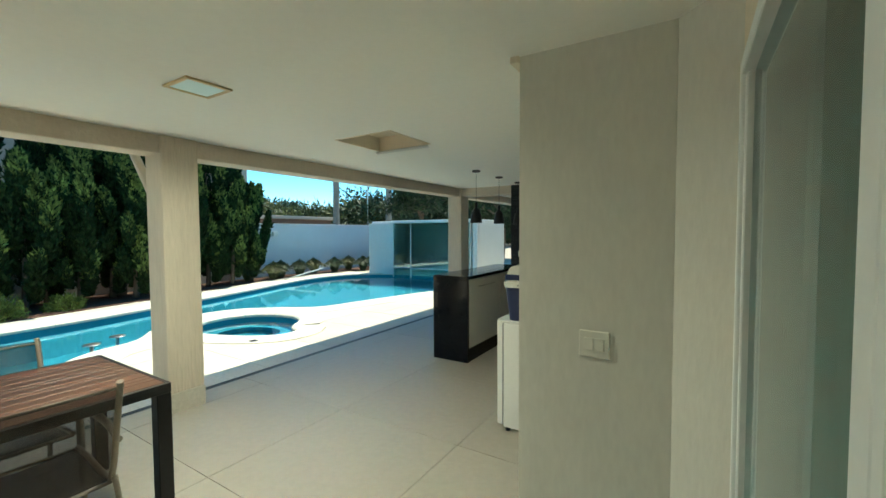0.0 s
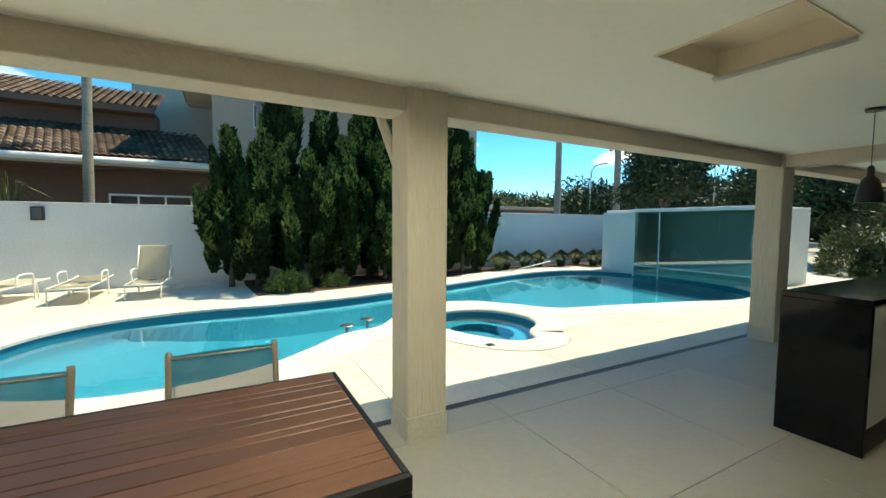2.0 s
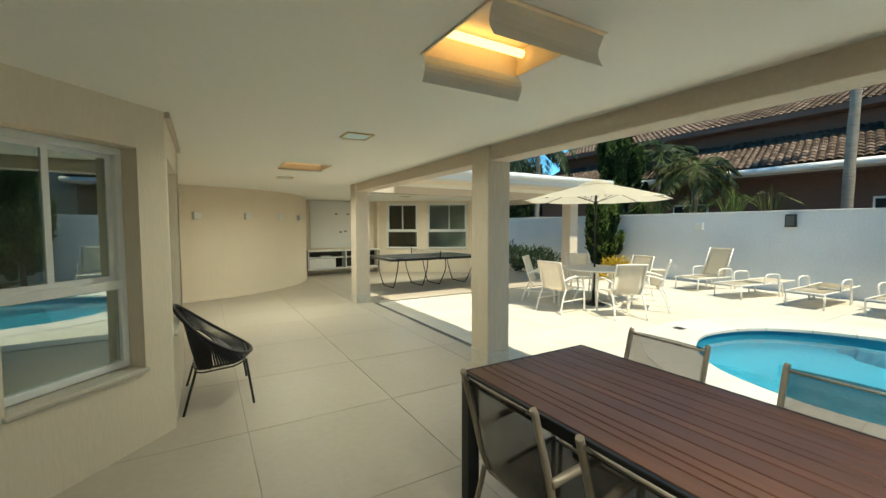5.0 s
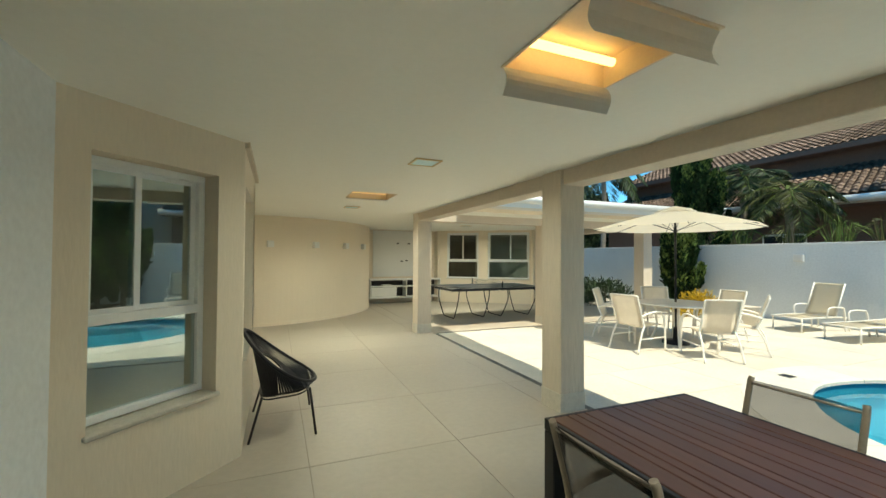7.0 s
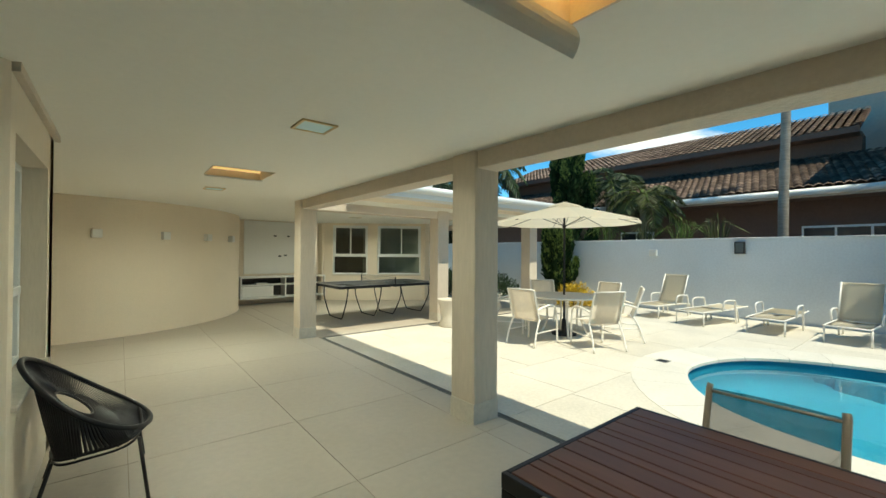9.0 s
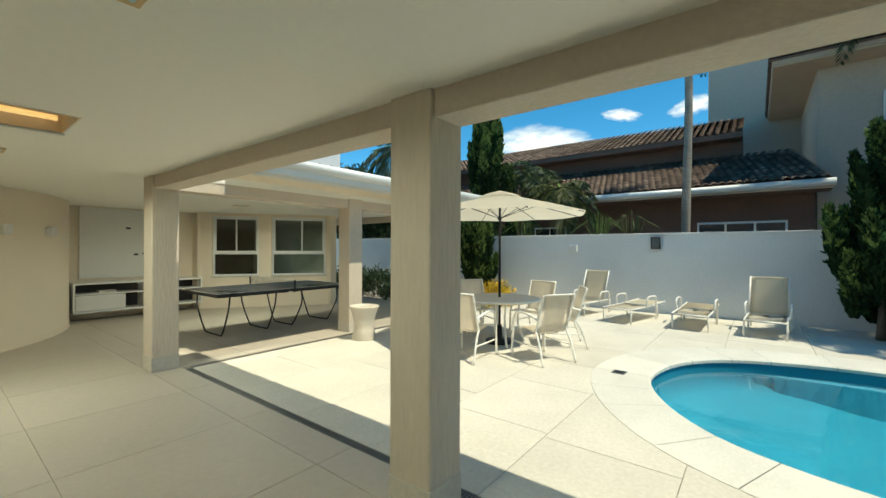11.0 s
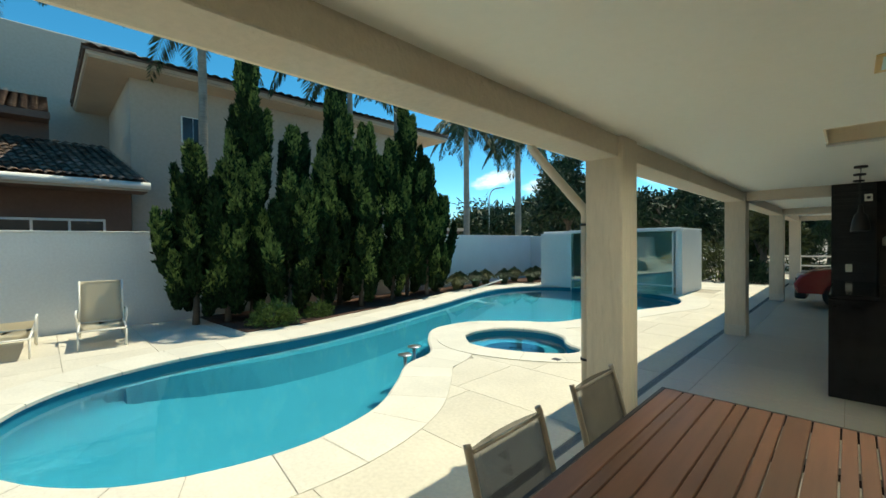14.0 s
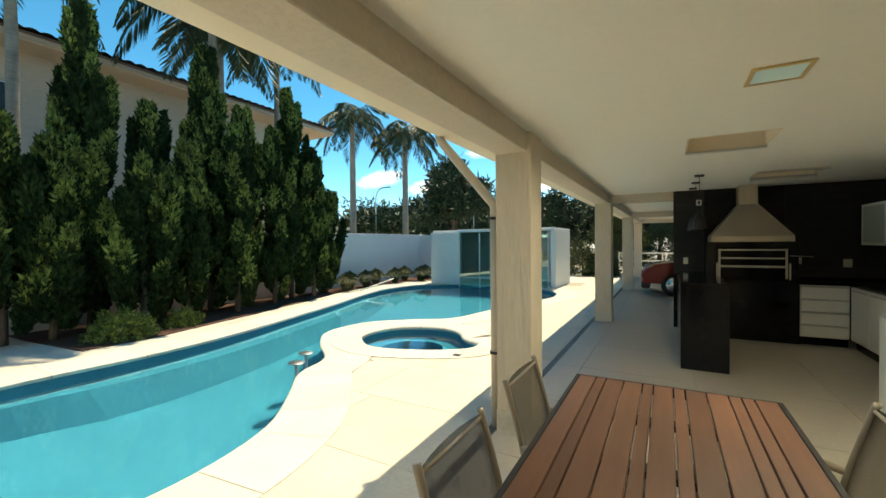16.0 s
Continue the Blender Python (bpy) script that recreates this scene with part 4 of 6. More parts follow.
def square_light(cx, cy, half=0.12, lit=FILL_POWER):
    t = thing("ceiling_light", "square recessed ceiling light with an opal panel and beige rim", "ceiling light", (cx, cy, CEIL), 0, "square ceiling lights")
    bm = B()
    h, i = half, half - 0.022
    box(bm, -h, h, -h, -i, -0.012, -0.001, 0.002)
    box(bm, -h, h, i, h, -0.012, -0.001, 0.002)
    box(bm, -h, -i, -i, i, -0.012, -0.001, 0.002)
    box(bm, i, h, -i, i, -0.012, -0.001, 0.002)
    part("frame", bm, RIM, t)
    part("diffuser", box(B(), -i, i, -i, i, -0.008, -0.001), LED, t)
    if lit:
        # added fill light below the panel, far stronger than the panel's own glow
        lamp = new("panel_fill_lamp", bpy.data.lights.new("panel_fill_lamp", "AREA"))
        lamp.data.shape, lamp.data.size, lamp.data.energy, lamp.data.color = "SQUARE", 2 * i, lit, (0.97, 1.0, 0.93)
        lamp.data.spread = radians(165)
        lamp.matrix_basis = pose(cx, cy, CEIL - 0.014)


for cx, cy in ((-2.51, 1.52), (-2.58, -2.23), (-2.55, -5.9), (-6.2, -8.9)):
    square_light(cx, cy, 0.125, FILL_POWER * (1.3 if cy > 0 else 0.8 if cy > -3 else 2.0))

# ---- games wing ----
for a in (101.8, 118.2, 133.4, 148.0):
    s = thing("wall_sconce", "small white square wall sconce on the curved wall", "wall lamp", (CX + CR * math.cos(radians(a)), CY + CR * math.sin(radians(a)), 1.75), a - 90, "sconces on the curved wall")
    part("backplate", box(B(), -0.05, 0.05, 0.001, 0.01, -0.06, 0.06, 0.002), WHITE_PAINT, s)
    part("shade", box(B(), -0.065, 0.065, 0.010, 0.11, -0.07, 0.07, 0.008), WHITE_PAINT, s)
bm = thing("wall_panel", "large white television panel with cable holes on the cream wall", "panel", (-6.02, -11.63, 0.84))
part("board", box(B(), 0, 1.82, -0.018, 0.03, 0, 1.49, 0.003), WHITE_PAINT, bm)
for x, z in ((0.62, 1.08), (1.0, 1.08), (0.70, 0.52), (0.86, 0.50)):
    part("cable_hole", box(B(), x - 0.04, x + 0.04, 0.031, 0.036, z - 0.02, z + 0.02), DARK_METAL, bm)
mu = thing("media_unit", "white floating media shelf with two open bays", "shelf unit", (-6.38, -11.63, 0.17))
part("top", box(B(), 0, 2.34, -0.018, 0.43, 0.57, 0.61, 0.003), WHITE_PAINT, mu)
part("bottom", box(B(), 0, 2.34, -0.018, 0.43, 0, 0.04, 0.003), WHITE_PAINT, mu)
part("middle_shelf", box(B(), 0.03, 2.31, -0.018, 0.41, 0.36, 0.385), WHITE_PAINT, mu)
# the back's dark colour stands for the shade inside the open bays
part("back", box(B(), 0.03, 2.31, -0.018, -0.005, 0.041, 0.569), surface("shelf_recess_shade", (0.07, 0.065, 0.06), 0.7), mu, "shelf back coloured dark for the shade in the bays")
for x in (0, 1.15, 2.31):
    part("divider", box(B(), x, x + 0.03, -0.004, 0.42, 0.041, 0.569), WHITE_PAINT, mu)
part("drawer", box(B(), 1.50, 2.30, 0.39, 0.42, 0.05, 0.35, 0.003), WHITE_PAINT, mu)
tagged(part("books", box(B(), -4.75, -4.45, -11.5, -11.3, 0.556, 0.60, 0.004), CREAM), "white set-top box on the media shelf", "box")

PP = surface("blue_black_table_top", (0.016, 0.024, 0.034), 0.3, vary=0.2, bump=0.02)
pp = thing("table_tennis_table", "dark blue folding table tennis table with white lines", "table tennis", (-6.34, -7.98, 0))
for s in (-1, 1):
    a, b = sorted((s * 0.01, s * 1.30))
    top = part("tabletop", box(B(), a, b, -0.74, 0.74, 0.735, 0.76, 0.003), PP, pp)
    lines = B()
    for y0, y1 in ((-0.735, -0.715), (-0.003, 0.003), (0.715, 0.735)):
        box(lines, a + 0.005, b - 0.005, y0, y1, 0.7605, 0.762)
    e = b - 0.025 if s > 0 else a + 0.005
    box(lines, e, e + 0.02, -0.714, 0.714, 0.7605, 0.762)
    part("line", lines, WHITE_PAINT, top, "white court lines")
    part("apron", box(B(), a + 0.04, b - 0.04, -0.70, 0.70, 0.695, 0.734), DARK_METAL, pp)
    for xo in (0.25, 1.05):
        part("leg_frame", tube(B(), smooth_line([(s * xo, -0.62, 0.70), (s * (xo + 0.02), -0.60, 0.45), (s * xo, -0.35, 0.06), (s * xo, -0.2, 0.02), (s * xo, 0.2, 0.02), (s * xo, 0.35, 0.06), (s * (xo + 0.02), 0.60, 0.45), (s * xo, 0.62, 0.70)], 4), 0.013, 8), DARK_METAL, pp)
net = B()
for k in range(13):
    obox(net, (0, -0.80, 0.775 + k * 0.011), (0, 0.80, 0.775 + k * 0.011), 0.0015, 0.0015)
for k in range(60):
    y = -0.80 + 1.6 * k / 59
    obox(net, (0, y, 0.775), (0, y, 0.91), 0.0015, 0.0015)
part("net", net, surface("net_cord", (0.05, 0.10, 0.14), 0.8), pp)
part("net_band", box(B(), -0.004, 0.004, -0.80, 0.80, 0.907, 0.92), WHITE_PAINT, pp)
for y in (-0.81, 0.81):
    part("net_post", box(B(), -0.012, 0.012, y - 0.012, y + 0.012, 0.70, 0.92, 0.003), DARK_METAL, pp)

# woven cord chair by the bay: a tilted rim, a ring in the back and a base frame, strung with cord
wc = thing("cord_chair", "round black cord lounge chair on thin metal legs", "chair", (-1.41, -2.74, 0), 90)
CORD = surface("black_pvc_cord", (0.008, 0.008, 0.011), 0.4, vary=0.2, bump=0.02)
turn = [k * math.tau / 48 for k in range(48)]
rim = [Vector((0.365 * math.cos(a), 0.30 * math.sin(a) - 0.015, 0.585 - 0.23 * math.sin(a) - 0.03 * math.cos(2 * a))) for a in turn]
core = [Vector((0.12 * math.cos(a), -0.09 + 0.085 * math.sin(a), 0.55 - 0.075 * math.sin(a))) for a in turn]
squash = lambda v, p: math.copysign(abs(v) ** p, v)
base = [Vector((0.34 * squash(math.cos(a), 0.55), 0.03 + 0.205 * squash(math.sin(a), 0.55), 0.365 + 0.03 * math.sin(a))) for a in turn]
part("rim", tube(B(), rim, 0.015, 8, True), CORD, wc, "cord-wrapped rim")
part("inner_ring", tube(B(), core, 0.008, 6, True), CORD, wc)
part("base_frame", tube(B(), base, 0.010, 6, True), DARK_METAL, wc)
part("base_frame", tube(B(), [p * 0.97 + Vector((0, 0, -0.022)) for p in base], 0.007, 6, True), DARK_METAL, wc)
seat_cord, skirt_cord = B(), B()
at = lambda line, i: line[int(i) % 48].lerp(line[(int(i) + 1) % 48], i % 1)
for k in range(144):
    i = k / 3
    a, b, c = at(rim, i), at(core, i), at(base, i)
    low = max(0.0, math.sin(i * math.tau / 48))
    mid = a.lerp(b, 0.55) + Vector((0, 0, -0.02 - 0.03 * low))
    tube(seat_cord, [a, mid, b], 0.0045, 4)
    # the lower cords run from one arm round the front, leaving the back open
    if math.sin(i * math.tau / 48) > -0.72 and (math.cos(i * math.tau / 48) > -0.25 or low > 0.5):
        tube(skirt_cord, [a, a.lerp(c, 0.5) + Vector((0, 0, -0.012)), c], 0.0095, 4)
part("seat", seat_cord, CORD, wc, "black plastic cord strung seat")["kind"] = "stuff"
part("skirt", skirt_cord, CORD, wc, "dense black cord below the rim")["kind"] = "stuff"
for s in (-1, 1):
    part("leg", tube(B(), [(s * 0.365, 0.265, 0.0), (s * 0.325, 0.215, 0.385)], 0.010, 6), DARK_METAL, wc)
    part("leg", tube(B(), [(s * 0.365, -0.25, 0.0), (s * 0.315, -0.155, 0.345)], 0.010, 6), DARK_METAL, wc)
    for y, z in ((0.12, 0.372), (-0.06, 0.358)):
        part("stub", tube(B(), [(s * 0.34, y, z - 0.012), (s * 0.332, y, z)], 0.006, 6), DARK_METAL, wc)

# wall switches
def plate(name, label, m, w, h, rockers, category="switch"):
    p = thing(name, label, category)
    p.matrix_basis = m
    part("plate", box(B(), -w / 2, w / 2, -0.010, -0.001, -h / 2, h / 2, 0.003), CREAM, p)
    for k in range(rockers):
        c = (k - (rockers - 1) / 2) * w * 0.36
        part("rocker", box(B(), c - w * 0.15, c + w * 0.15, -0.015, -0.0105, -h * 0.24, h * 0.24, 0.002), CREAM, p)
    return p


plate("light_switch", "cream double rocker light switch on the plastered wall", pose(-0.515, 2.12, 1.055), 0.125, 0.115, 2)
plate("wall_socket", "white socket plate on the dark stone", pose(-2.72, 6.97, 1.16), 0.07, 0.11, 1, "socket")
plate("wall_socket", "white socket plate on the dark stone", pose(-1.27, 6.97, 1.18), 0.14, 0.10, 2, "socket")
plate("wall_socket", "white socket plate on the dark stone", pose(-0.68, 6.97, 1.15), 0.10, 0.12, 1, "socket")
cr = thing("wall_clip", "small white bracket on the dark stone", "bracket", (-2.53, 6.965, 2.14))
part("plate", box(B(), -0.04, 0.04, -0.02, -0.001, -0.05, 0.05, 0.006), WHITE_PAINT, cr)
part("knob", lathe(B(), [(0.02, 0), (0.02, 0.02)], (0, 0, 0), 12), DARK_METAL, cr).matrix_basis = pose(0, -0.02, 0, 90, 0, 0)

# downpipe in front of column 1
PIPE = surface("cream_pvc", (0.62, 0.53, 0.42), 0.5, vary=0.06, bump=0.05)
dp = thing("downpipe", "cream plastic downpipe bending from the eave to the column", "downpipe", (0, 0, 0))
part("bend", tube(B(), smooth_line([(-4.74, 2.02, 2.455), (-4.71, 2.02, 2.38), (-4.33, 2.02, 1.93), (-4.24, 2.02, 1.82), (-4.235, 2.02, 1.72)], 4), 0.038, 14), PIPE, dp)
part("pipe", tube(B(), [(-4.235, 2.02, 1.72), (-4.235, 2.02, 0.0)], 0.038, 14), PIPE, dp)
for z in (1.70, 0.60):
    part("bracket", lathe(B(), [(0.046, 0), (0.046, 0.02)], (-4.235, 2.02, z), 14), DARK_METAL, dp)

# ---- terrace furniture ----
WHITE_FRAME = surface("white_powder_coat", (0.86, 0.83, 0.76), 0.45, vary=0.04, bump=0.03)
WICKER = surface("cream_woven_fibre", (0.88, 0.82, 0.72), 0.7, vary=0.10, big=6, fine=260, bump=0.8, depth=0.004, through_light=0.42)
CANVAS = surface("cream_canvas", (0.84, 0.79, 0.68), 0.85, vary=0.04, big=2, fine=200, bump=0.2, depth=0.001, through_light=0.55)


def strip(bm, line, half, sag=0.0, n=6, thick=0.012):
    """A sheet of the width 2*half along a line in the plane x = 0, bowed by sag."""
    prev = None
    faces = []
    for p in line:
        row = [bm.verts.new((half * (2 * k / n - 1), p.y, p.z - sag * (1 - (2 * k / n - 1) ** 2))) for k in range(n + 1)]
        if prev:
            for a in range(n):
                f = bm.faces.new((prev[a], prev[a + 1], row[a + 1], row[a]))
                f.smooth = True
                faces.append(f)
        prev = row
    bmesh.ops.solidify(bm, geom=faces, thickness=thick)
    return bm


def patio_chair(label):
    c = thing("patio_armchair", label, "chair", group="chairs round the parasol table")
    seat = smooth_line([(0, 0.24, 0.42), (0, 0.10, 0.425), (0, -0.10, 0.40), (0, -0.20, 0.39)], 4)
    back = smooth_line([(0, -0.20, 0.40), (0, -0.25, 0.52), (0, -0.31, 0.72), (0, -0.37, 0.90)], 4)
    part("seat", strip(B(), seat, 0.235, 0.01), WICKER, c, "cream woven seat")
    part("backrest", strip(B(), back, 0.235, 0.0), WICKER, c, "cream woven back")
    for s in (-1, 1):
        x = s * 0.25
        part("back_post", tube(B(), [(x, p.y, p.z) for p in back], 0.015, 8), WHITE_FRAME, c)
        part("arm", tube(B(), smooth_line([(s * 0.28, 0.27, 0.0), (s * 0.28, 0.26, 0.3), (s * 0.28, 0.22, 0.56), (s * 0.28, 0.10, 0.635), (s * 0.275, -0.12, 0.62), (s * 0.255, -0.28, 0.57)], 5), 0.017, 8), WHITE_FRAME, c, "curved white arm and front leg")
        part("leg", tube(B(), smooth_line([(s * 0.27, -0.38, 0.0), (s * 0.26, -0.30, 0.25), (s * 0.252, -0.21, 0.42)], 4), 0.015, 8), WHITE_FRAME, c)
        part("stretcher", tube(B(), [(s * 0.275, 0.25, 0.22), (s * 0.262, -0.31, 0.22)], 0.011, 6), WHITE_FRAME, c)
    part("crossbar", tube(B(), [(-0.25, -0.372, 0.90), (0.25, -0.372, 0.90)], 0.012, 6), WHITE_FRAME, c)
    part("crossbar", tube(B(), [(-0.28, 0.245, 0.41), (0.28, 0.245, 0.41)], 0.012, 6), WHITE_FRAME, c)
    return c


UX, UY = -7.87, -3.84
chair = patio_chair("cream woven patio armchair with a white metal frame")
ring_at = [(-52 + 12, 0.98), (18, 1.02), (75, 0.92), (128, 0.95), (190, 0.95), (-100, 0.98)]
for k, (a, r) in enumerate(ring_at):
    m = pose(UX + r * math.cos(radians(a + 45)), UY + r * math.sin(radians(a + 45)), 0, 0, 0, a + 45 + 90)
    if k == 0:
        chair.matrix_basis = m
    else:
        copy_thing(chair, m)
rt = thing("round_table", "round cream patio table with four white legs", "table", (UX, UY, 0))
part("tabletop", lathe(B(), [(0.60, 0.675), (0.625, 0.685), (0.63, 0.70), (0.625, 0.715), (0.6, 0.72)], (0, 0, 0), 40), surface("pale_table_resin", (0.66, 0.60, 0.52), 0.4, vary=0.06, bump=0.05), rt)
part("rim", tube(B(), [(0.632 * math.cos(k * math.tau / 40), 0.632 * math.sin(k * math.tau / 40), 0.70) for k in range(40)], 0.013, 6, True), WHITE_FRAME, rt)
for k in range(4):
    a = radians(45 + 90 * k)
    part("leg", tube(B(), smooth_line([(0.42 * math.cos(a), 0.42 * math.sin(a), 0.0), (0.30 * math.cos(a), 0.30 * math.sin(a), 0.30), (0.34 * math.cos(a), 0.34 * math.sin(a), 0.675)], 5), 0.018, 8), WHITE_FRAME, rt)
um = thing("parasol", "open cream canvas parasol on a dark metal pole", "parasol", (UX, UY, 0))
part("pole", tube(B(), [(0, 0, 0.03), (0, 0, 2.36)], 0.019, 12), DARK_METAL, um, "dark metal pole")
part("base", lathe(B(), [(0.22, 0.0), (0.22, 0.045), (0.05, 0.06), (0.035, 0.28)], (0, 0, 0), 24), DARK_METAL, um)
cb = B()
N = 8
RU, top, edge = 1.36, 2.36, 2.03
rings = []
for f in (0.06, 0.3, 0.55, 0.8, 1.0):
    ring = []
    for k in range(N * 4):
        a = k * math.tau / (N * 4)
        sagk = math.sin((k % 4) / 4 * math.pi)
        r = RU * f * (1 - 0.07 * sagk * f)
        ring.append(cb.verts.new((r * math.cos(a), r * math.sin(a), top - (top - edge) * f ** 1.15 - 0.02 * sagk * f)))
    rings.append(ring)
for a, b in zip(rings, rings[1:]):
    for k in range(N * 4):
        cb.faces.new((a[k], a[(k + 1) % (N * 4)], b[(k + 1) % (N * 4)], b[k]))
bmesh.ops.solidify(cb, geom=cb.faces[:], thickness=0.004)
canopy = part("canopy", cb, CANVAS, um, "cream canvas canopy")
vb = B()
vr = [[vb.verts.new((r * math.cos(k * math.tau / 24), r * math.sin(k * math.tau / 24), z)) for k in range(24)] for r, z in ((0.02, 2.415), (0.22, 2.36), (0.33, 2.315))]
for a, b in zip(vr, vr[1:]):
    for k in range(24):
        vb.faces.new((a[k], a[(k + 1) % 24], b[(k + 1) % 24], b[k]))
bmesh.ops.solidify(vb, geom=vb.faces[:], thickness=0.004)
part("vent", vb, CANVAS, canopy)
for k in range(N):
    a = k * math.tau / N
    rib = part("rib", tube(B(), [(0.03 * math.cos(a), 0.03 * math.sin(a), 2.33), (RU * 0.985 * math.cos(a), RU * 0.985 * math.sin(a), 2.015)], 0.006, 6), DARK_METAL, um)
    part("strut", tube(B(), [(0.03 * math.cos(a), 0.03 * math.sin(a), 1.98), (0.62 * math.cos(a), 0.62 * math.sin(a), 2.19)], 0.005, 6), DARK_METAL, rib)
part("hub", lathe(B(), [(0.035, 1.95), (0.035, 2.0)], (0, 0, 0), 12), DARK_METAL, um)
part("crank", tube(B(), [(0, 0, 1.15), (0.09, 0, 1.15), (0.09, 0, 1.10)], 0.008, 6), DARK_METAL, um)


def sun_lounger(label, raised):
    """A sun lounger with its foot at -y; raised: the angle of the backrest."""
    c = thing("sun_lounger", label, "sun lounger", group="loungers along the garden wall")
    flat = [Vector((0, -0.62, 0.29)), Vector((0, -0.2, 0.30)), Vector((0, 0.28, 0.30))]
    L = 0.72
    tip = Vector((0, 0.28 + L * math.cos(radians(raised)), 0.31 + L * math.sin(radians(raised))))
    part("seat", strip(B(), flat, 0.27, 0.012), CANVAS, c, "cream fabric sling")
    part("backrest", strip(B(), smooth_line([(0, 0.28, 0.31), (0, (0.28 + tip.y) / 2 + 0.015, (0.31 + tip.z) / 2), tuple(tip)], 4), 0.27, 0.0), CANVAS, c, "cream fabric backrest")
    for s in (-1, 1):
        x = s * 0.285
        part("side_rail", tube(B(), [(x, -0.64, 0.29), (x, 0.30, 0.30)], 0.016, 8), WHITE_FRAME, c)
        part("back_rail", tube(B(), [(x, 0.28, 0.31), (x, tip.y, tip.z)], 0.015, 8), WHITE_FRAME, c)
        part("leg", tube(B(), [(x, -0.60, 0.29), (x, -0.60, 0.0)], 0.015, 8), WHITE_FRAME, c)
        part("leg", tube(B(), [(x, 0.66, 0.0), (x, 0.60, 0.28), (x, 0.28, 0.30)], 0.015, 8), WHITE_FRAME, c)
        part("arm", tube(B(), smooth_line([(s * 0.31, 0.02, 0.29), (s * 0.325, 0.02, 0.44), (s * 0.325, 0.10, 0.50), (s * 0.325, 0.34, 0.50), (s * 0.32, 0.46, 0.44), (s * 0.31, 0.50, 0.0)], 5), 0.017, 8), WHITE_FRAME, c, "curved white arm")
    part("crossbar", tube(B(), [(-0.285, -0.64, 0.29), (0.285, -0.64, 0.29)], 0.014, 8), WHITE_FRAME, c)
    return c


lg = sun_lounger("cream fabric sun lounger with a raised back by the white wall", 68)
lg.matrix_basis = pose(-11.45, -0.45, 0, 0, 0, 86)
copy_thing(lg, pose(-11.75, -3.75, 0, 0, 0, 80))
lf = sun_lounger("flat cream fabric sun lounger with white arms", 2)
lf.matrix_basis = pose(-11.45, -1.55, 0, 0, 0, 88)
copy_thing(lf, pose(-11.4, -2.70, 0, 0, 0, 78))
pl = thing("plant_pot", "tall cream tapered plant pot at the wing column", "plant pot", (-6.70, -5.72, 0))
part("pot", lathe(B(), [(0.19, 0), (0.20, 0.02), (0.165, 0.16), (0.16, 0.24), (0.19, 0.40), (0.235, 0.52), (0.24, 0.545), (0.215, 0.55), (0.20, 0.50), (0.19, 0.45)], (0, 0, 0), 32), surface("cream_ceramic", (0.66, 0.60, 0.50), 0.45, vary=0.08, bump=0.1), pl)
pl2 = thing("plant_pot", "small cream pot between the loungers", "plant pot", (-11.2, -4.6, 0))
part("pot", lathe(B(), [(0.15, 0), (0.20, 0.40), (0.215, 0.42), (0.19, 0.42), (0.17, 0.36)], (0, 0, 0), 28), MATS["cream_ceramic"], pl2)

# lamps on the garden wall
for y, z, dark in ((-2.47, 1.635, True), (-4.42, 1.51, False), (0.52, 1.545, False), (9.3, 1.5, False), (-8.6, 1.5, False)):
    w = thing("wall_lamp", "black wall lantern with a glass face" if dark else "small white square wall lamp", "wall lamp", (GX, y, z), 0, "lamps on the garden wall")
    h = 0.14 if dark else 0.085
    part("body", box(B(), 0.001, 0.09, -0.10, 0.10, -h, h, 0.008), DARK_METAL if dark else WHITE_PAINT, w)
    part("face", box(B(), 0.091, 0.098, -0.075, 0.075, -h + 0.03, h - 0.03, 0.003), PANEL if dark else WHITE_PAINT, w)
# jets standing in the pool by the spa
for x, y in ((-6.98, 2.35), (-7.22, 2.72)):
    j = thing("pool_jet", "steel mushroom water jet rising from the pool", "water jet", (x, y, -0.45))
    part("stem", lathe(B(), [(0.022, -0.8), (0.022, 0.49)], (0, 0, 0), 12), STEEL, j)
    part("head", lathe(B(), [(0.03, 0.485), (0.095, 0.50), (0.10, 0.508), (0.09, 0.515), (0.02, 0.52)], (0, 0, 0), 20), STEEL, j)

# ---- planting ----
# cypress leaf in two tones: dark for shaded gaps, light for sunlit lobes
LEAF = surface("shaded_cypress_leaf", (0.020, 0.042, 0.014), 0.75, spec=0.15, vary=0.6, big=2.4, fine=9, bump=0.0, random_amt=0.55, island=True)
LEAF_LIGHT = surface("sunlit_cypress_leaf", (0.16, 0.225, 0.06), 0.7, spec=0.2, vary=0.5, big=2.2, fine=9, bump=0.0, random_amt=0.5, island=True)
DARK_LEAF = surface("dark_tree_leaf", (0.028, 0.055, 0.02), 0.6, vary=0.4, big=0.8, fine=6, bump=0.0, random_amt=0.5, island=True)
OLIVE_LEAF = surface("olive_tree_leaf", (0.085, 0.10, 0.03), 0.6, vary=0.5, big=0.5, fine=4, bump=0.0, random_amt=0.5, island=True)
BARK = surface("grey_bark", (0.14, 0.11, 0.085), 0.9, vary=0.35, big=3, fine=30, bump=0.8, depth=0.02, stretch=(1, 1, 0.2))
PALM_BARK = surface("ringed_palm_bark", (0.28, 0.25, 0.21), 0.9, vary=0.3, big=3, fine=14, bump=0.6, depth=0.02, stretch=(0.3, 0.3, 3))


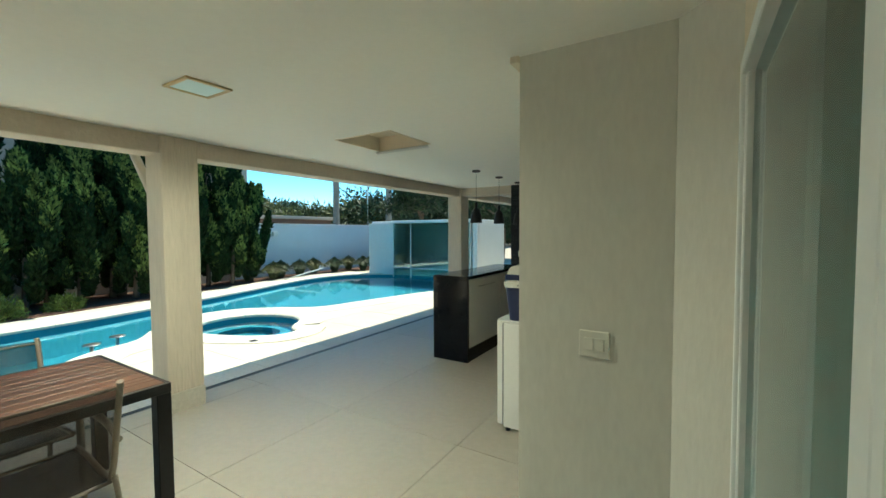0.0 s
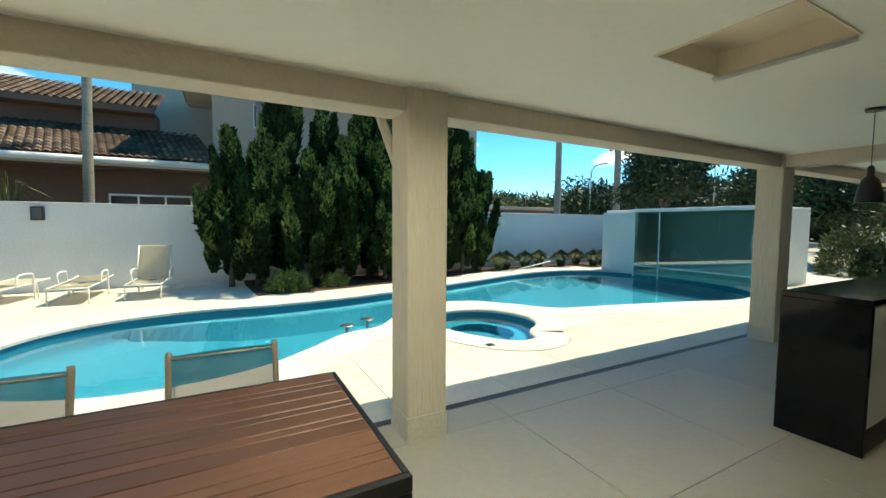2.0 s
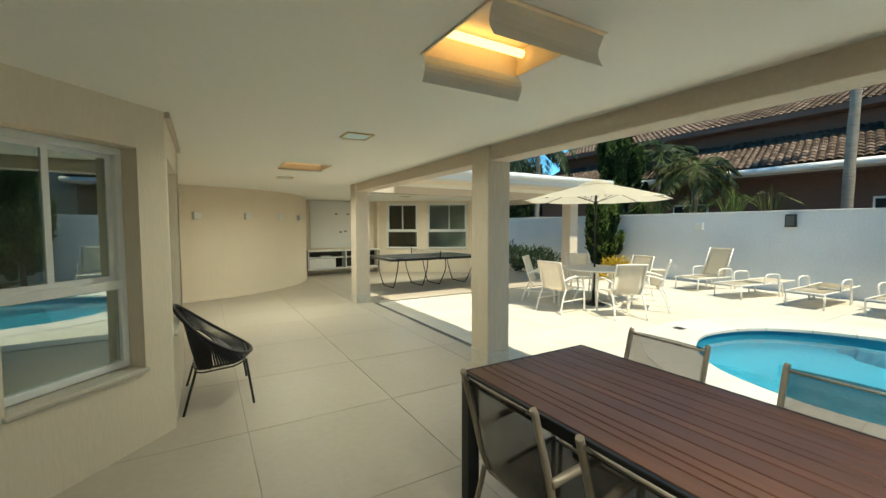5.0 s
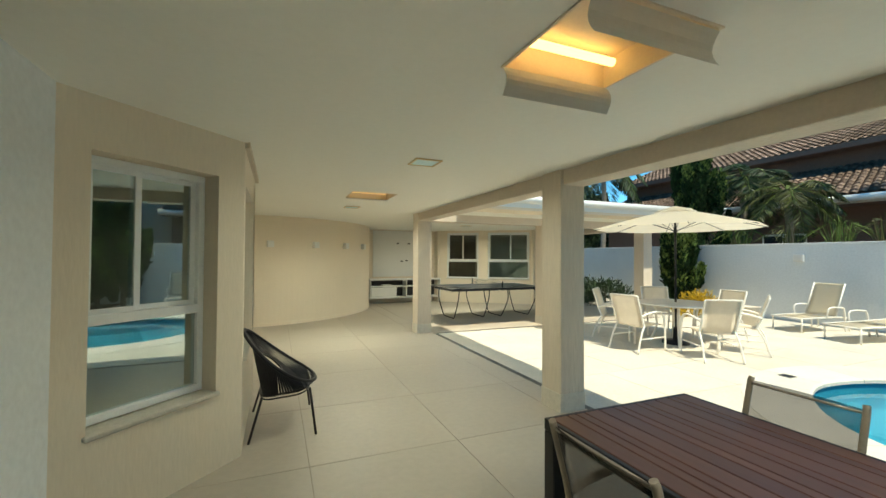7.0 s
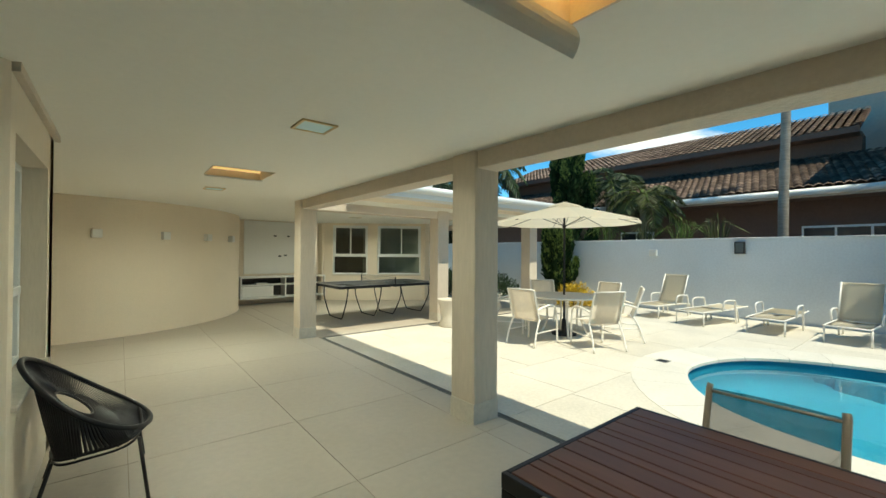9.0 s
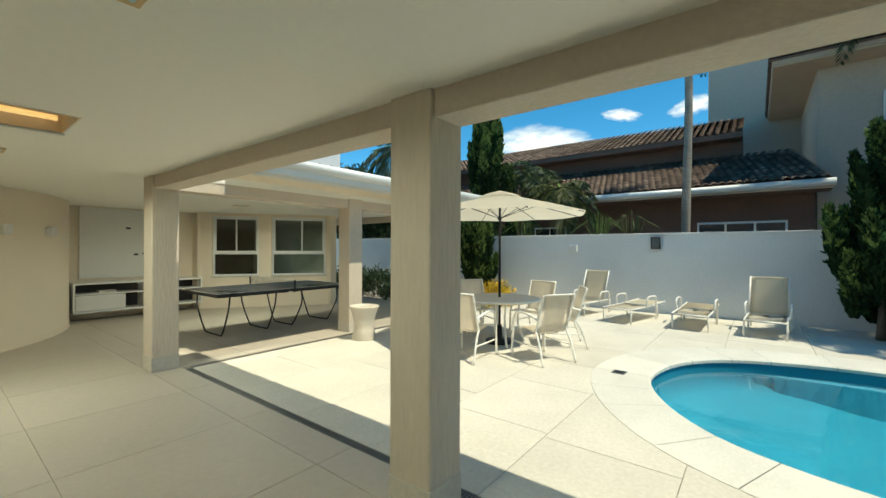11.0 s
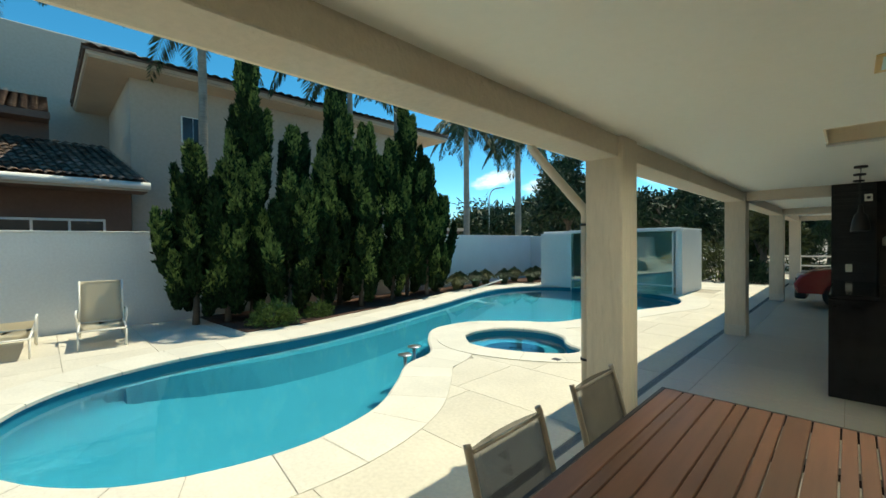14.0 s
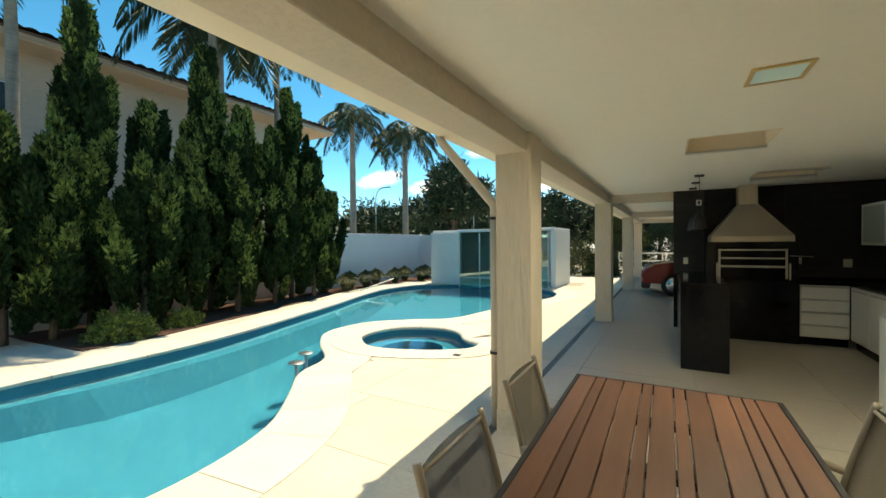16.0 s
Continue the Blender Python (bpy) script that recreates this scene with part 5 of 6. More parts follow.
def leaf_mesh(blades, material):
    """One mesh of many leaves; blades: (root, tip, width) as numpy rows."""
    root, tip, width = blades
    n = len(root)
    d = tip - root
    side = np.cross(d, np.random.normal(size=(n, 3)))
    side /= np.linalg.norm(side, axis=1, keepdims=True) + 1e-9
    mid = root + d * 0.55
    v = np.empty((n, 4, 3))
    v[:, 0], v[:, 1], v[:, 2], v[:, 3] = root, mid + side * width[:, None], tip, mid - side * width[:, None]
    me = bpy.data.meshes.new("leaves")
    me.from_pydata(v.reshape(-1, 3).tolist(), [], np.arange(n * 4).reshape(n, 4).tolist())
    me.materials.append(material)
    return me


def lobe(rng, base, height, radius, count, lean=(0, 0)):
    """Upright sprays of a flame-shaped lobe, denser at the skin."""
    t = rng.random(count) ** 0.85
    prof = np.sin(np.clip(t * 0.93 + 0.10, 0, 1) * np.pi) ** 0.75 * (1 - 0.35 * t)
    ang = rng.random(count) * 2 * np.pi
    knob = 1 + 0.30 * np.sin(ang * 3 + t * 15 + rng.random() * 6) + 0.20 * np.sin(ang * 5 - t * 34 + rng.random() * 6)
    r = radius * prof * knob * (0.55 + 0.45 * rng.random(count) ** 0.4)
    root = np.stack([base[0] + lean[0] * t + r * np.cos(ang), base[1] + lean[1] * t + r * np.sin(ang), base[2] + t * height], 1)
    size = 0.038 + 0.045 * rng.random(count)
    out = np.stack([np.cos(ang) * 0.35, np.sin(ang) * 0.35, 0.9 + 0 * ang], 1) + rng.normal(size=(count, 3)) * 0.28
    tip = root + out * size[:, None] * 1.5
    return root, tip, size * 0.34


def cypress(x, y, height, radius, seed, sprays=33, lean=(0, 0)):
    """A ragged cypress: upright flame-shaped sprays crowded round a thin core; dark and light leaves paint its shade
    and sun.
    """
    rng = np.random.default_rng(seed)
    np.random.seed(seed)
    t = thing("cypress_tree", "tall dark green cypress with ragged upright lobes in the bed", "tree", (x, y, 0.0), 0, "cypress hedge")
    part("trunk", tube(B(), smooth_line([(0, 0, 0), (0.03, 0.02, height * 0.3), (lean[0] * 0.6, lean[1] * 0.6, height * 0.85)], 5), [0.07 - 0.0055 * k for k in range(11)], 8), BARK, t)
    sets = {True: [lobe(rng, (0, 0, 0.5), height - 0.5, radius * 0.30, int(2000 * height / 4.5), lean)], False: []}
    n = int(sprays * height / 4.5)
    for k in range(n):
        u = (k + rng.random()) / n
        h0 = 0.10 + u ** 1.05 * (height - 0.70)
        taper = max(0.14, math.sin(min(1.0, 0.20 + 0.77 * u) * math.pi) ** 0.8 * (1 - 0.45 * u))
        a = k * 2.39996 + rng.random() * 0.9
        big = rng.random() ** 1.6
        r = radius * (0.35 + 0.65 * rng.random()) * taper
        hh = min(0.48 + 1.1 * big, height - h0)
        rad = (0.075 + 0.105 * big) * (0.60 + 0.45 * taper)
        way = 0.10 + 0.22 * rng.random()
        base = (r * math.cos(a), r * math.sin(a), h0)
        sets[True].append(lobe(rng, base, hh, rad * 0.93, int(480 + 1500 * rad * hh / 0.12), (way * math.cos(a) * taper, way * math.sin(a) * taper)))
        # lighter leaves on the upper outer lobe paint the sun's highlight
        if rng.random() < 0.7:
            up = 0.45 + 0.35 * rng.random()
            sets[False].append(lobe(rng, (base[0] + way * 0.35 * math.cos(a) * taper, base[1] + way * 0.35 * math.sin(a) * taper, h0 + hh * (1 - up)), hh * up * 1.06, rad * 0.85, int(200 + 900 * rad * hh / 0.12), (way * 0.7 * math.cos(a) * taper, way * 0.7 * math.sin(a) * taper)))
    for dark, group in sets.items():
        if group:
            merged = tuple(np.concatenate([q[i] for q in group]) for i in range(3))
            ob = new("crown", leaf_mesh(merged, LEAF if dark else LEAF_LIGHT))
            ob.parent = t
            ob["label"] = "ragged scale-leaf crown"
    return t


for k, (x, y, h, r) in enumerate(((-11.9, 1.02, 3.55, 0.55), (-11.7, 1.55, 3.2, 0.5), (-12.0, 2.15, 5.75, 0.50), (-11.3, 2.65, 3.05, 0.52), (-12.0, 3.15, 4.25, 0.5), (-11.5, 3.55, 3.5, 0.5),
                              (-12.0, 4.3, 5.85, 0.55), (-11.4, 4.55, 4.1, 0.52), (-12.0, 5.1, 4.7, 0.5), (-11.6, 5.7, 4.35, 0.5), (-12.0, 6.55, 5.6, 0.55), (-11.8, 7.15, 4.1, 0.46), (-12.1, 7.95, 3.0, 0.42))):
    cypress(x, y, h, r, 20 + k)
# dark cypress beside the wing
cypress(-13.4, -7.4, 6.6, 0.85, 61, 60)
cypress(-12.3, -7.1, 2.6, 0.6, 62, 40)


def bush(name, label, x, y, rx, ry, h, seed, material, count=2600, blade=0.09, z=0.0, category="shrub"):
    rng = np.random.default_rng(seed)
    np.random.seed(seed)
    u = rng.normal(size=(count, 3))
    u /= np.linalg.norm(u, axis=1, keepdims=True)
    u[:, 2] = np.abs(u[:, 2])
    rad = (0.6 + 0.4 * rng.random(count) ** 0.5) * (1 + 0.13 * np.sin(u[:, 0] * 9 + seed) + 0.13 * np.sin(u[:, 1] * 11))
    root = u * rad[:, None] * np.array([rx, ry, h])
    tip = root + (u * 0.7 + rng.normal(size=(count, 3)) * 0.55 + np.array([0, 0, 0.25])) * blade
    t = thing(name, label, category, (x, y, z))
    ob = new("foliage", leaf_mesh((root, tip, np.full(count, blade * 0.22)), material))
    ob.parent = t
    part("stem", tube(B(), [(0, 0, 0), (0.02, 0, h * 0.6)], 0.03, 6), BARK, t)
    return t


bush("round_shrub", "clipped round green shrub in the mulch bed", -10.75, 2.10, 0.42, 0.42, 0.42, 3, LEAF_LIGHT, 3000, 0.05, 0.0)
bush("round_shrub", "low round green shrub in the mulch bed", -10.95, 3.15, 0.30, 0.30, 0.28, 4, LEAF_LIGHT, 1800, 0.05, 0.0)
YELLOW = surface("yellow_flower_leaf", (0.55, 0.38, 0.03), 0.6, vary=0.3, bump=0, random_amt=0.4, island=True)
bush("yellow_shrub", "yellow flowering shrub beside the wing column", -11.6, -6.1, 0.55, 0.5, 0.55, 5, YELLOW, 2600, 0.07, 0.0)
for k, (x, y, r, h) in enumerate(((-11.3, -9.0, 0.8, 0.7), (-11.4, -10.4, 0.8, 0.75), (-11.5, -11.8, 0.8, 0.8), (-10.9, -13.0, 1.0, 0.9))):
    bush("hedge_shrub", "dark clipped hedge shrub by the white wall", x, y, r, r, h, 30 + k, DARK_LEAF, 2600, 0.09)


def grass_clump(x, y, r, h, seed, material, count=620):
    rng = np.random.default_rng(seed)
    np.random.seed(seed)
    a = rng.random(count) * 6.283
    lean = rng.random(count) ** 0.7
    root = np.stack([0.10 * np.cos(a), 0.10 * np.sin(a), 0 * a], 1)
    mid = np.stack([r * 0.5 * lean * np.cos(a), r * 0.5 * lean * np.sin(a), h * (1.0 - 0.2 * lean)], 1)
    tip = np.stack([r * lean * np.cos(a), r * lean * np.sin(a), h * (1.05 - 0.75 * lean)], 1)
    t = thing("spiky_plant", "spiky strap-leaved plant clump in the bed", "plant", (x, y, 0.012))
    me = leaf_mesh((np.concatenate([root, mid * 0.85]), np.concatenate([mid, tip]), np.full(count * 2, 0.0075)), material)
    ob = tagged(new("leaf_blade", me), kind="stuff")
    ob.parent = t
    part("crown_base", lathe(B(), [(0.09, 0), (0.06, 0.06)], (0, 0, 0), 8), BARK, t)


for k, (x, y) in enumerate(((-11.9, 8.6), (-12.2, 9.1), (-12.1, 9.8), (-12.3, 10.6), (-11.95, 11.3), (-11.5, 12.4), (-12.2, 12.3), (-11.9, 13.4), (-12.2, 7.9))):
    grass_clump(x, y, 0.55, 0.6, 80 + k, DARK_LEAF if k % 3 else OLIVE_LEAF)


def palm(x, y, height, seed, fronds=14, length=1.9, label="tall slender palm with drooping fronds", fruit=False, z=0.0, radius=0.11, leaf=None, droop=1.0):
    rng = np.random.default_rng(seed)
    np.random.seed(seed)
    t = thing("palm_tree", label, "palm tree", (x, y, z))
    pts = smooth_line([(0, 0, 0), (0.05, 0.03, height * 0.35), (0.02, 0.08, height * 0.7), (0.05, 0.05, height)], 5)
    part("trunk", tube(B(), pts, [radius * (1.15 - 0.35 * k / (len(pts) - 1)) * (1.04 if k % 2 else 0.97) for k in range(len(pts))], 10), PALM_BARK, t)
    part("crownshaft", lathe(B(), [(radius * 0.8, 0), (radius * 0.9, 0.1), (radius * 0.6, 0.5), (radius * 0.3, 0.7)], (0.05, 0.05, height - 0.02), 10), LEAF_LIGHT, t)
    top = Vector((0.05, 0.05, height + 0.45))
    for k in range(fronds):
        a = k * 2.39996 + rng.random() * 0.4
        rise = 0.75 - 1.1 * (k / fronds)
        spine = []
        for s in range(11):
            u = s / 10
            rr = length * u * (1 - 0.18 * u)
            spine.append(top + Vector((rr * math.cos(a), rr * math.sin(a), length * (rise * u - 0.85 * droop * u * u))))
        rib = B()
        tube(rib, spine, [0.016 - 0.0013 * s for s in range(11)], 5)
        fr_ob = part("frond", rib, LEAF_LIGHT, t)
        roots, tips = [], []
        for s in range(60):
            u = 0.12 + 0.86 * s / 59
            i = min(9, int(u * 10))
            p = spine[i].lerp(spine[i + 1], u * 10 - i)
            d = (spine[i + 1] - spine[i]).normalized()
            sd = d.cross(Vector((0, 0, 1))).normalized()
            ll = length * 0.30 * math.sin(math.pi * min(0.97, 0.15 + 0.8 * u))
            for sg in (-1, 1):
                roots.append(p)
                tips.append(p + (sd * sg * 0.8 + d * 0.55 + Vector((0, 0, -0.55 * droop + rng.normal() * 0.12))) * ll)
        me = leaf_mesh((np.array(roots), np.array(tips), np.full(len(roots), 0.016 * length / 1.6)), leaf or DARK_LEAF)
        lf_ob = tagged(new("leaf_blade", me), kind="stuff")
        lf_ob.parent = fr_ob
    if fruit:
        for a in (0.8, 2.7, 4.6):
            rt_, tp_ = [], []
            for s in range(120):
                p = Vector((math.cos(a) * (0.15 + 0.25 * rng.random()), math.sin(a) * (0.15 + 0.25 * rng.random()), height - 0.05 - 0.75 * rng.random()))
                rt_.append(p)
                tp_.append(p + Vector((rng.normal() * 0.03, rng.normal() * 0.03, -0.14)))
            ob = new("fruit_strand", leaf_mesh((np.array(rt_), np.array(tp_), np.full(len(rt_), 0.014)), YELLOW if a > 2 else WICKER))
            ob.parent = t
    return t


palm(-15.0, -2.15, 7.7, 1, 10, 1.5, "slender ringed palm with fruit strands behind the wall", True)
palm(-14.5, 1.8, 7.6, 2, 13, 1.9, "palm with golden fruit strands among the cypresses", True)
palm(-15.2, 6.6, 8.0, 3, 14, 2.1)
palm(-14.6, 8.2, 8.4, 7, 14, 2.0)
palm(-12.35, 4.6, 7.5, 11, 22, 2.3, "palm rising out of the cypress hedge", False, 0.0, 0.10)
palm(-25.0, 23.7, 11.4, 4, 17, 3.6, radius=0.24)
palm(-22.0, 26.7, 10.4, 5, 17, 3.6, radius=0.24)
palm(-14.6, -5.6, 2.3, 8, 20, 1.5, "bushy young palm behind the garden wall", False, 0.6, 0.10, OLIVE_LEAF, 0.75)
palm(-14.8, -6.9, 2.9, 9, 18, 1.6, "bushy palm behind the garden wall", False, 0.6, 0.10, DARK_LEAF, 0.75)
palm(-14.6, -12.5, 5.2, 10, 15, 2.1)
for k, y in enumerate((-6.2, -5.0, -4.0, -3.2, -7.4)):
    grass_clump(-13.6, y, 0.9, 1.0, 120 + k, OLIVE_LEAF if k % 2 else LEAF_LIGHT, 60)
for o in list(scene.objects):
    if o.name.startswith("spiky_plant") and o.parent is None and o.location.x < -13:
        o.location.z = 1.55
        tagged(o, "broad-leaved plant rising behind the white wall", "plant")


def broad_tree(x, y, height, spread, seed, material, label, clumps=16, per=420, leaf=0.20, z=0.0, trunk=0.16):
    rng = np.random.default_rng(seed)
    np.random.seed(seed)
    t = thing("tree", label, "tree", (x, y, z))
    part("trunk", tube(B(), smooth_line([(0, 0, 0), (0.1, 0.05, height * 0.3), (0.0, 0.1, height * 0.6)], 4), [trunk * (1 - 0.08 * k) for k in range(9)], 8), BARK, t)
    sets = []
    for k in range(clumps):
        a, rr = rng.random() * 6.283, spread * math.sqrt(rng.random()) * 0.85
        hz = height * (0.42 + 0.5 * rng.random() * (1 - 0.5 * rr / spread))
        c = np.array([rr * math.cos(a), rr * math.sin(a), hz])
        part("limb", tube(B(), [(0.0, 0.08, height * (0.3 + 0.25 * rng.random())), tuple(c * np.array([0.6, 0.6, 0.95])), tuple(c)], [trunk * 0.4, trunk * 0.25, trunk * 0.1], 5), BARK, t)
        u = rng.normal(size=(per, 3))
        u /= np.linalg.norm(u, axis=1, keepdims=True)
        size = spread * (0.26 + 0.2 * rng.random())
        root = c + u * (rng.random(per) ** 0.45)[:, None] * size * np.array([1, 1, 0.7])
        tip = root + (u * 0.5 + rng.normal(size=(per, 3))) * leaf
        sets.append((root, tip, np.full(per, leaf * 0.28)))
    ob = new("crown", leaf_mesh(tuple(np.concatenate([s[i] for s in sets]) for i in range(3)), material))
    ob.parent = t
    return t


broad_tree(-14.0, 20.0, 7.2, 2.1, 40, DARK_LEAF, "dark leafy tree behind the end wall", 30, 420, 0.16)
broad_tree(-9.0, 20.5, 5.0, 2.3, 41, DARK_LEAF, "dark leafy tree behind the pool room", 20, 480, 0.16)
broad_tree(-5.2, 19.0, 3.4, 1.2, 42, OLIVE_LEAF, "bright green shrub tree beyond the pool room", 14, 400, 0.14)
cypress(-5.55, 20.0, 5.0, 0.55, 63)
bush("green_shrub", "sunlit green shrub by the drive", -6.3, 17.6, 0.8, 0.8, 1.3, 44, OLIVE_LEAF, 3000, 0.12)
bush("green_shrub", "dark green shrub by the drive", -5.5, 17.4, 0.7, 0.7, 0.9, 45, DARK_LEAF, 2600, 0.12)
for k in range(16):
    a = radians(98 + k * 5.2)
    d = 62 + 18 * math.sin(k * 1.7)
    broad_tree(d * math.cos(a), d * math.sin(a), 7.6 + 1.6 * math.sin(k * 2.3), 6.5, 140 + k, OLIVE_LEAF if k % 3 else DARK_LEAF, "distant spreading tree beyond the walls", 20, 700, 0.34, -1.5, 0.3)
for k, (x, y, h, s) in enumerate(((-3.5, 30, 6.5, 4.0), (-0.5, 29, 6.0, 3.5), (-7.5, 33, 6, 4), (3.0, 30, 6.0, 3.5))):
    broad_tree(x, y, h, s, 170 + k, DARK_LEAF, "dark street tree beyond the carport", 16, 320, 0.4)
broad_tree(-11.6, -20.5, 4.2, 1.5, 190, DARK_LEAF, "dark leafy tree at the end of the side passage", 22, 420, 0.14)
broad_tree(-9.6, -22.0, 4.6, 1.6, 191, DARK_LEAF, "dark leafy tree at the end of the side passage", 22, 420, 0.14)
for k, (x, y, h) in enumerate(((-15.2, -16.5, 6.5), (-14.8, -21.0, 6.0), (-12.2, -29.0, 6.0), (-8.8, -28.5, 5.6), (-5.5, -28.0, 5.6))):
    broad_tree(x, y, h, 2.4, 192 + k, DARK_LEAF, "dark leafy tree behind the far garden wall", 24, 420, 0.18)
for k, (x, y) in enumerate(((-16.9, -16.6), (-18.2, -16.3))):
    broad_tree(x, y, 4.6, 2.0, 230 + k, DARK_LEAF, "dark leafy tree closing the side passage", 30, 420, 0.17)
# a stray cane and a hose stand by the planting
cane = tagged(part("bamboo_cane", tube(B(), [(-11.35, 8.6, 0.03), (-11.0, 9.9, 0.32)], 0.02, 8), WHITE_FRAME), "pale cane lying across the bed edge", "cane")

# ---- the neighbour's house ----
NB_WALL = surface("neighbour_render", (0.46, 0.40, 0.33), 0.85, vary=0.08, big=0.4, fine=12, bump=0.2)
# brown render, its colour lowered further to hold the deep shade under the eaves
NB_BROWN = surface("shaded_brown_render", (0.16, 0.10, 0.078), 0.85, vary=0.12, big=0.5, fine=14, bump=0.2)
ROOF = surface("weathered_clay_tile", (0.20, 0.145, 0.115), 0.95, spec=0.05, vary=0.6, big=0.8, fine=7, bump=0.4, depth=0.02, random_amt=0.35, island=True)
house = thing("neighbour_house", "neighbouring house with clay tile roofs behind the white wall", "house", (0, 0, 0))


def tile_roof(name, parent, p00, p01, p10, p11, rows, cols):
    """Half-round clay tiles on the quad p00-p01 (eave) to p10-p11 (ridge): each tile an island of its own in one mesh."""
    bm_v, bm_f = [], []
    P = [Vector(p) for p in (p00, p01, p10, p11)]
    nrm = (P[1] - P[0]).cross(P[2] - P[0]).normalized()
    if nrm.z < 0:
        nrm = -nrm
    for r in range(rows):
        for c in range(cols):
            u0, u1 = c / cols, (c + 1.06) / cols
            v0, v1 = r / rows, (r + 1.25) / rows
            base = len(bm_v)
            for v, lift in ((v0, 0.045), (v1, 0.0)):
                for k in range(5):
                    u = u0 + (u1 - u0) * k / 4
                    e = P[0].lerp(P[1], u).lerp(P[2].lerp(P[3], u), v)
                    bm_v.append(tuple(e + nrm * (0.055 * math.sin(math.pi * k / 4) + lift + 0.01)))
            for k in range(4):
                bm_f.append((base + k, base + k + 1, base + 6 + k, base + 5 + k))
    me = bpy.data.meshes.new("tiles")
    me.from_pydata(bm_v, [], bm_f)
    me.materials.append(ROOF)
    ob = new(name, me)
    ob.parent = parent
    ob["kind"] = "stuff"
    ob["label"] = "rows of weathered clay tiles"
    return ob


def slope(name, parent, p00, p01, p10, p11, material, thick=0.06):
    bm = B()
    vs = [bm.verts.new(p) for p in (p00, p01, p11, p10)]
    ws = [bm.verts.new((p[0], p[1], p[2] - thick)) for p in (p00, p01, p11, p10)]
    bm.faces.new(vs)
    bm.faces.new(ws[::-1])
    for k in range(4):
        bm.faces.new((vs[k], vs[(k + 1) % 4], ws[(k + 1) % 4], ws[k]))
    return part(name, bm, material, parent)


lowq = ((-15.5, -14.0, 3.2), (-15.5, 0.85, 3.2), (-17.6, -14.0, 4.35), (-17.6, 0.2, 4.35))
slope("roof", house, *lowq, NB_BROWN)
tile_roof("roof_tiles", house, *lowq, 11, 78)
part("gutter", tube(B(), [(-15.45, -14.0, 3.12), (-15.45, 0.88, 3.12)], 0.09, 10), WHITE_ALU, house, "pale metal gutter")
part("fascia", box(B(), -15.56, -15.47, -14.0, 0.86, 2.98, 3.17), NB_WALL, house)
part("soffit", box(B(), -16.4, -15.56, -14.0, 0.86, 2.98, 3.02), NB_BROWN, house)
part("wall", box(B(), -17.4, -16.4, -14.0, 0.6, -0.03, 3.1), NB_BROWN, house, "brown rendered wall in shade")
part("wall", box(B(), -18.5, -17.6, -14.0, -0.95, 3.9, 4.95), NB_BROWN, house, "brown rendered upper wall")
upq = ((-17.1, -14.0, 4.95), (-17.1, -0.95, 4.95), (-19.8, -14.0, 6.1), (-19.8, -0.95, 6.1))
slope("roof", house, *upq, NB_BROWN, 0.09)
tile_roof("roof_tiles", house, *upq, 11, 66)
part("fascia", box(B(), -17.12, -17.02, -14.0, -0.93, 4.82, 4.99), NB_BROWN, house)
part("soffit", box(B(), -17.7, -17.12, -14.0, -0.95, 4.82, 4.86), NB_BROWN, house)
for y0, y1 in ((-2.0, 0.05), (-7.2, -6.0)):
    w = part("window", box(B(), -16.405, -16.34, y0, y1, 1.3, 2.28), WHITE_ALU, house, "white framed window")
    n = 3 if y1 - y0 > 1.5 else 2
    for k in range(n):
        a = y0 + 0.05 + (y1 - y0 - 0.05) * k / n
        part("pane", box(B(), -16.34, -16.33, a, a + (y1 - y0 - 0.05) / n - 0.05, 1.36, 2.22), surface("dark_window", (0.03, 0.035, 0.04), 0.08, bump=0), w)
block = thing("neighbour_villa", "two-storey beige villa with deep eaves behind the cypresses", "house", (0, 0, 0))
part("wall", box(B(), -26.0, -16.7, 0.65, 10.8, -0.03, 6.28), NB_WALL, block, "beige rendered villa wall")
part("soffit", box(B(), -26.6, -15.85, -0.25, 12.2, 6.24, 6.28), surface("soffit_paint", (0.50, 0.40, 0.30), 0.8), block, "warm beige soffit")
part("fascia", box(B(), -26.65, -15.80, -0.30, 12.25, 6.282, 6.43, 0.02), NB_WALL, block)
for name, quad in (("roof", ((-15.75, -0.35, 6.43), (-15.75, 12.3, 6.43), (-20.5, 4.4, 7.75), (-20.5, 7.8, 7.75))), ("roof", ((-26.7, -0.35, 6.43), (-15.75, -0.35, 6.43), (-20.6, 4.4, 7.75), (-20.5, 4.4, 7.75)))):
    slope(name, block, *quad, NB_BROWN)
    tile_roof("roof_tiles", block, *quad, 14, 46)
wing_roof = tagged(new("roof_wing"), "clay tile roof over the games wing", "", "", "structure")
wing_quad = ((-10.8, -5.80, 2.66), (-4.9, -5.80, 2.66), (-10.8, -8.98, 3.0), (-4.9, -8.98, 3.0))
slope("roof_deck", wing_roof, *wing_quad, NB_BROWN)
tile_roof("roof_tiles", wing_roof, *wing_quad, 8, 27)
vw = part("window", box(B(), -16.71, -16.64, 1.85, 2.45, 4.65, 5.42, 0.01), WHITE_ALU, block, "white framed upper window")
for a in (1.88, 2.16):
    part("pane", box(B(), -16.64, -16.63, a, a + 0.26, 4.68, 5.39), MATS["dark_window"], vw)
tank = tagged(part("rooftop_block", box(B(), -23.5, -21.5, -2.15, 1.5, 3.0, 8.8, 0.03), NB_WALL), "plain grey rendered tower block behind the roofs", "building")
shed = thing("far_house", "low brown house far beyond the pool wall", "house", (-31, 22, 0))
part("wall", box(B(), -4, 4, -3, 3, -0.03, 2.6), NB_BROWN, shed)
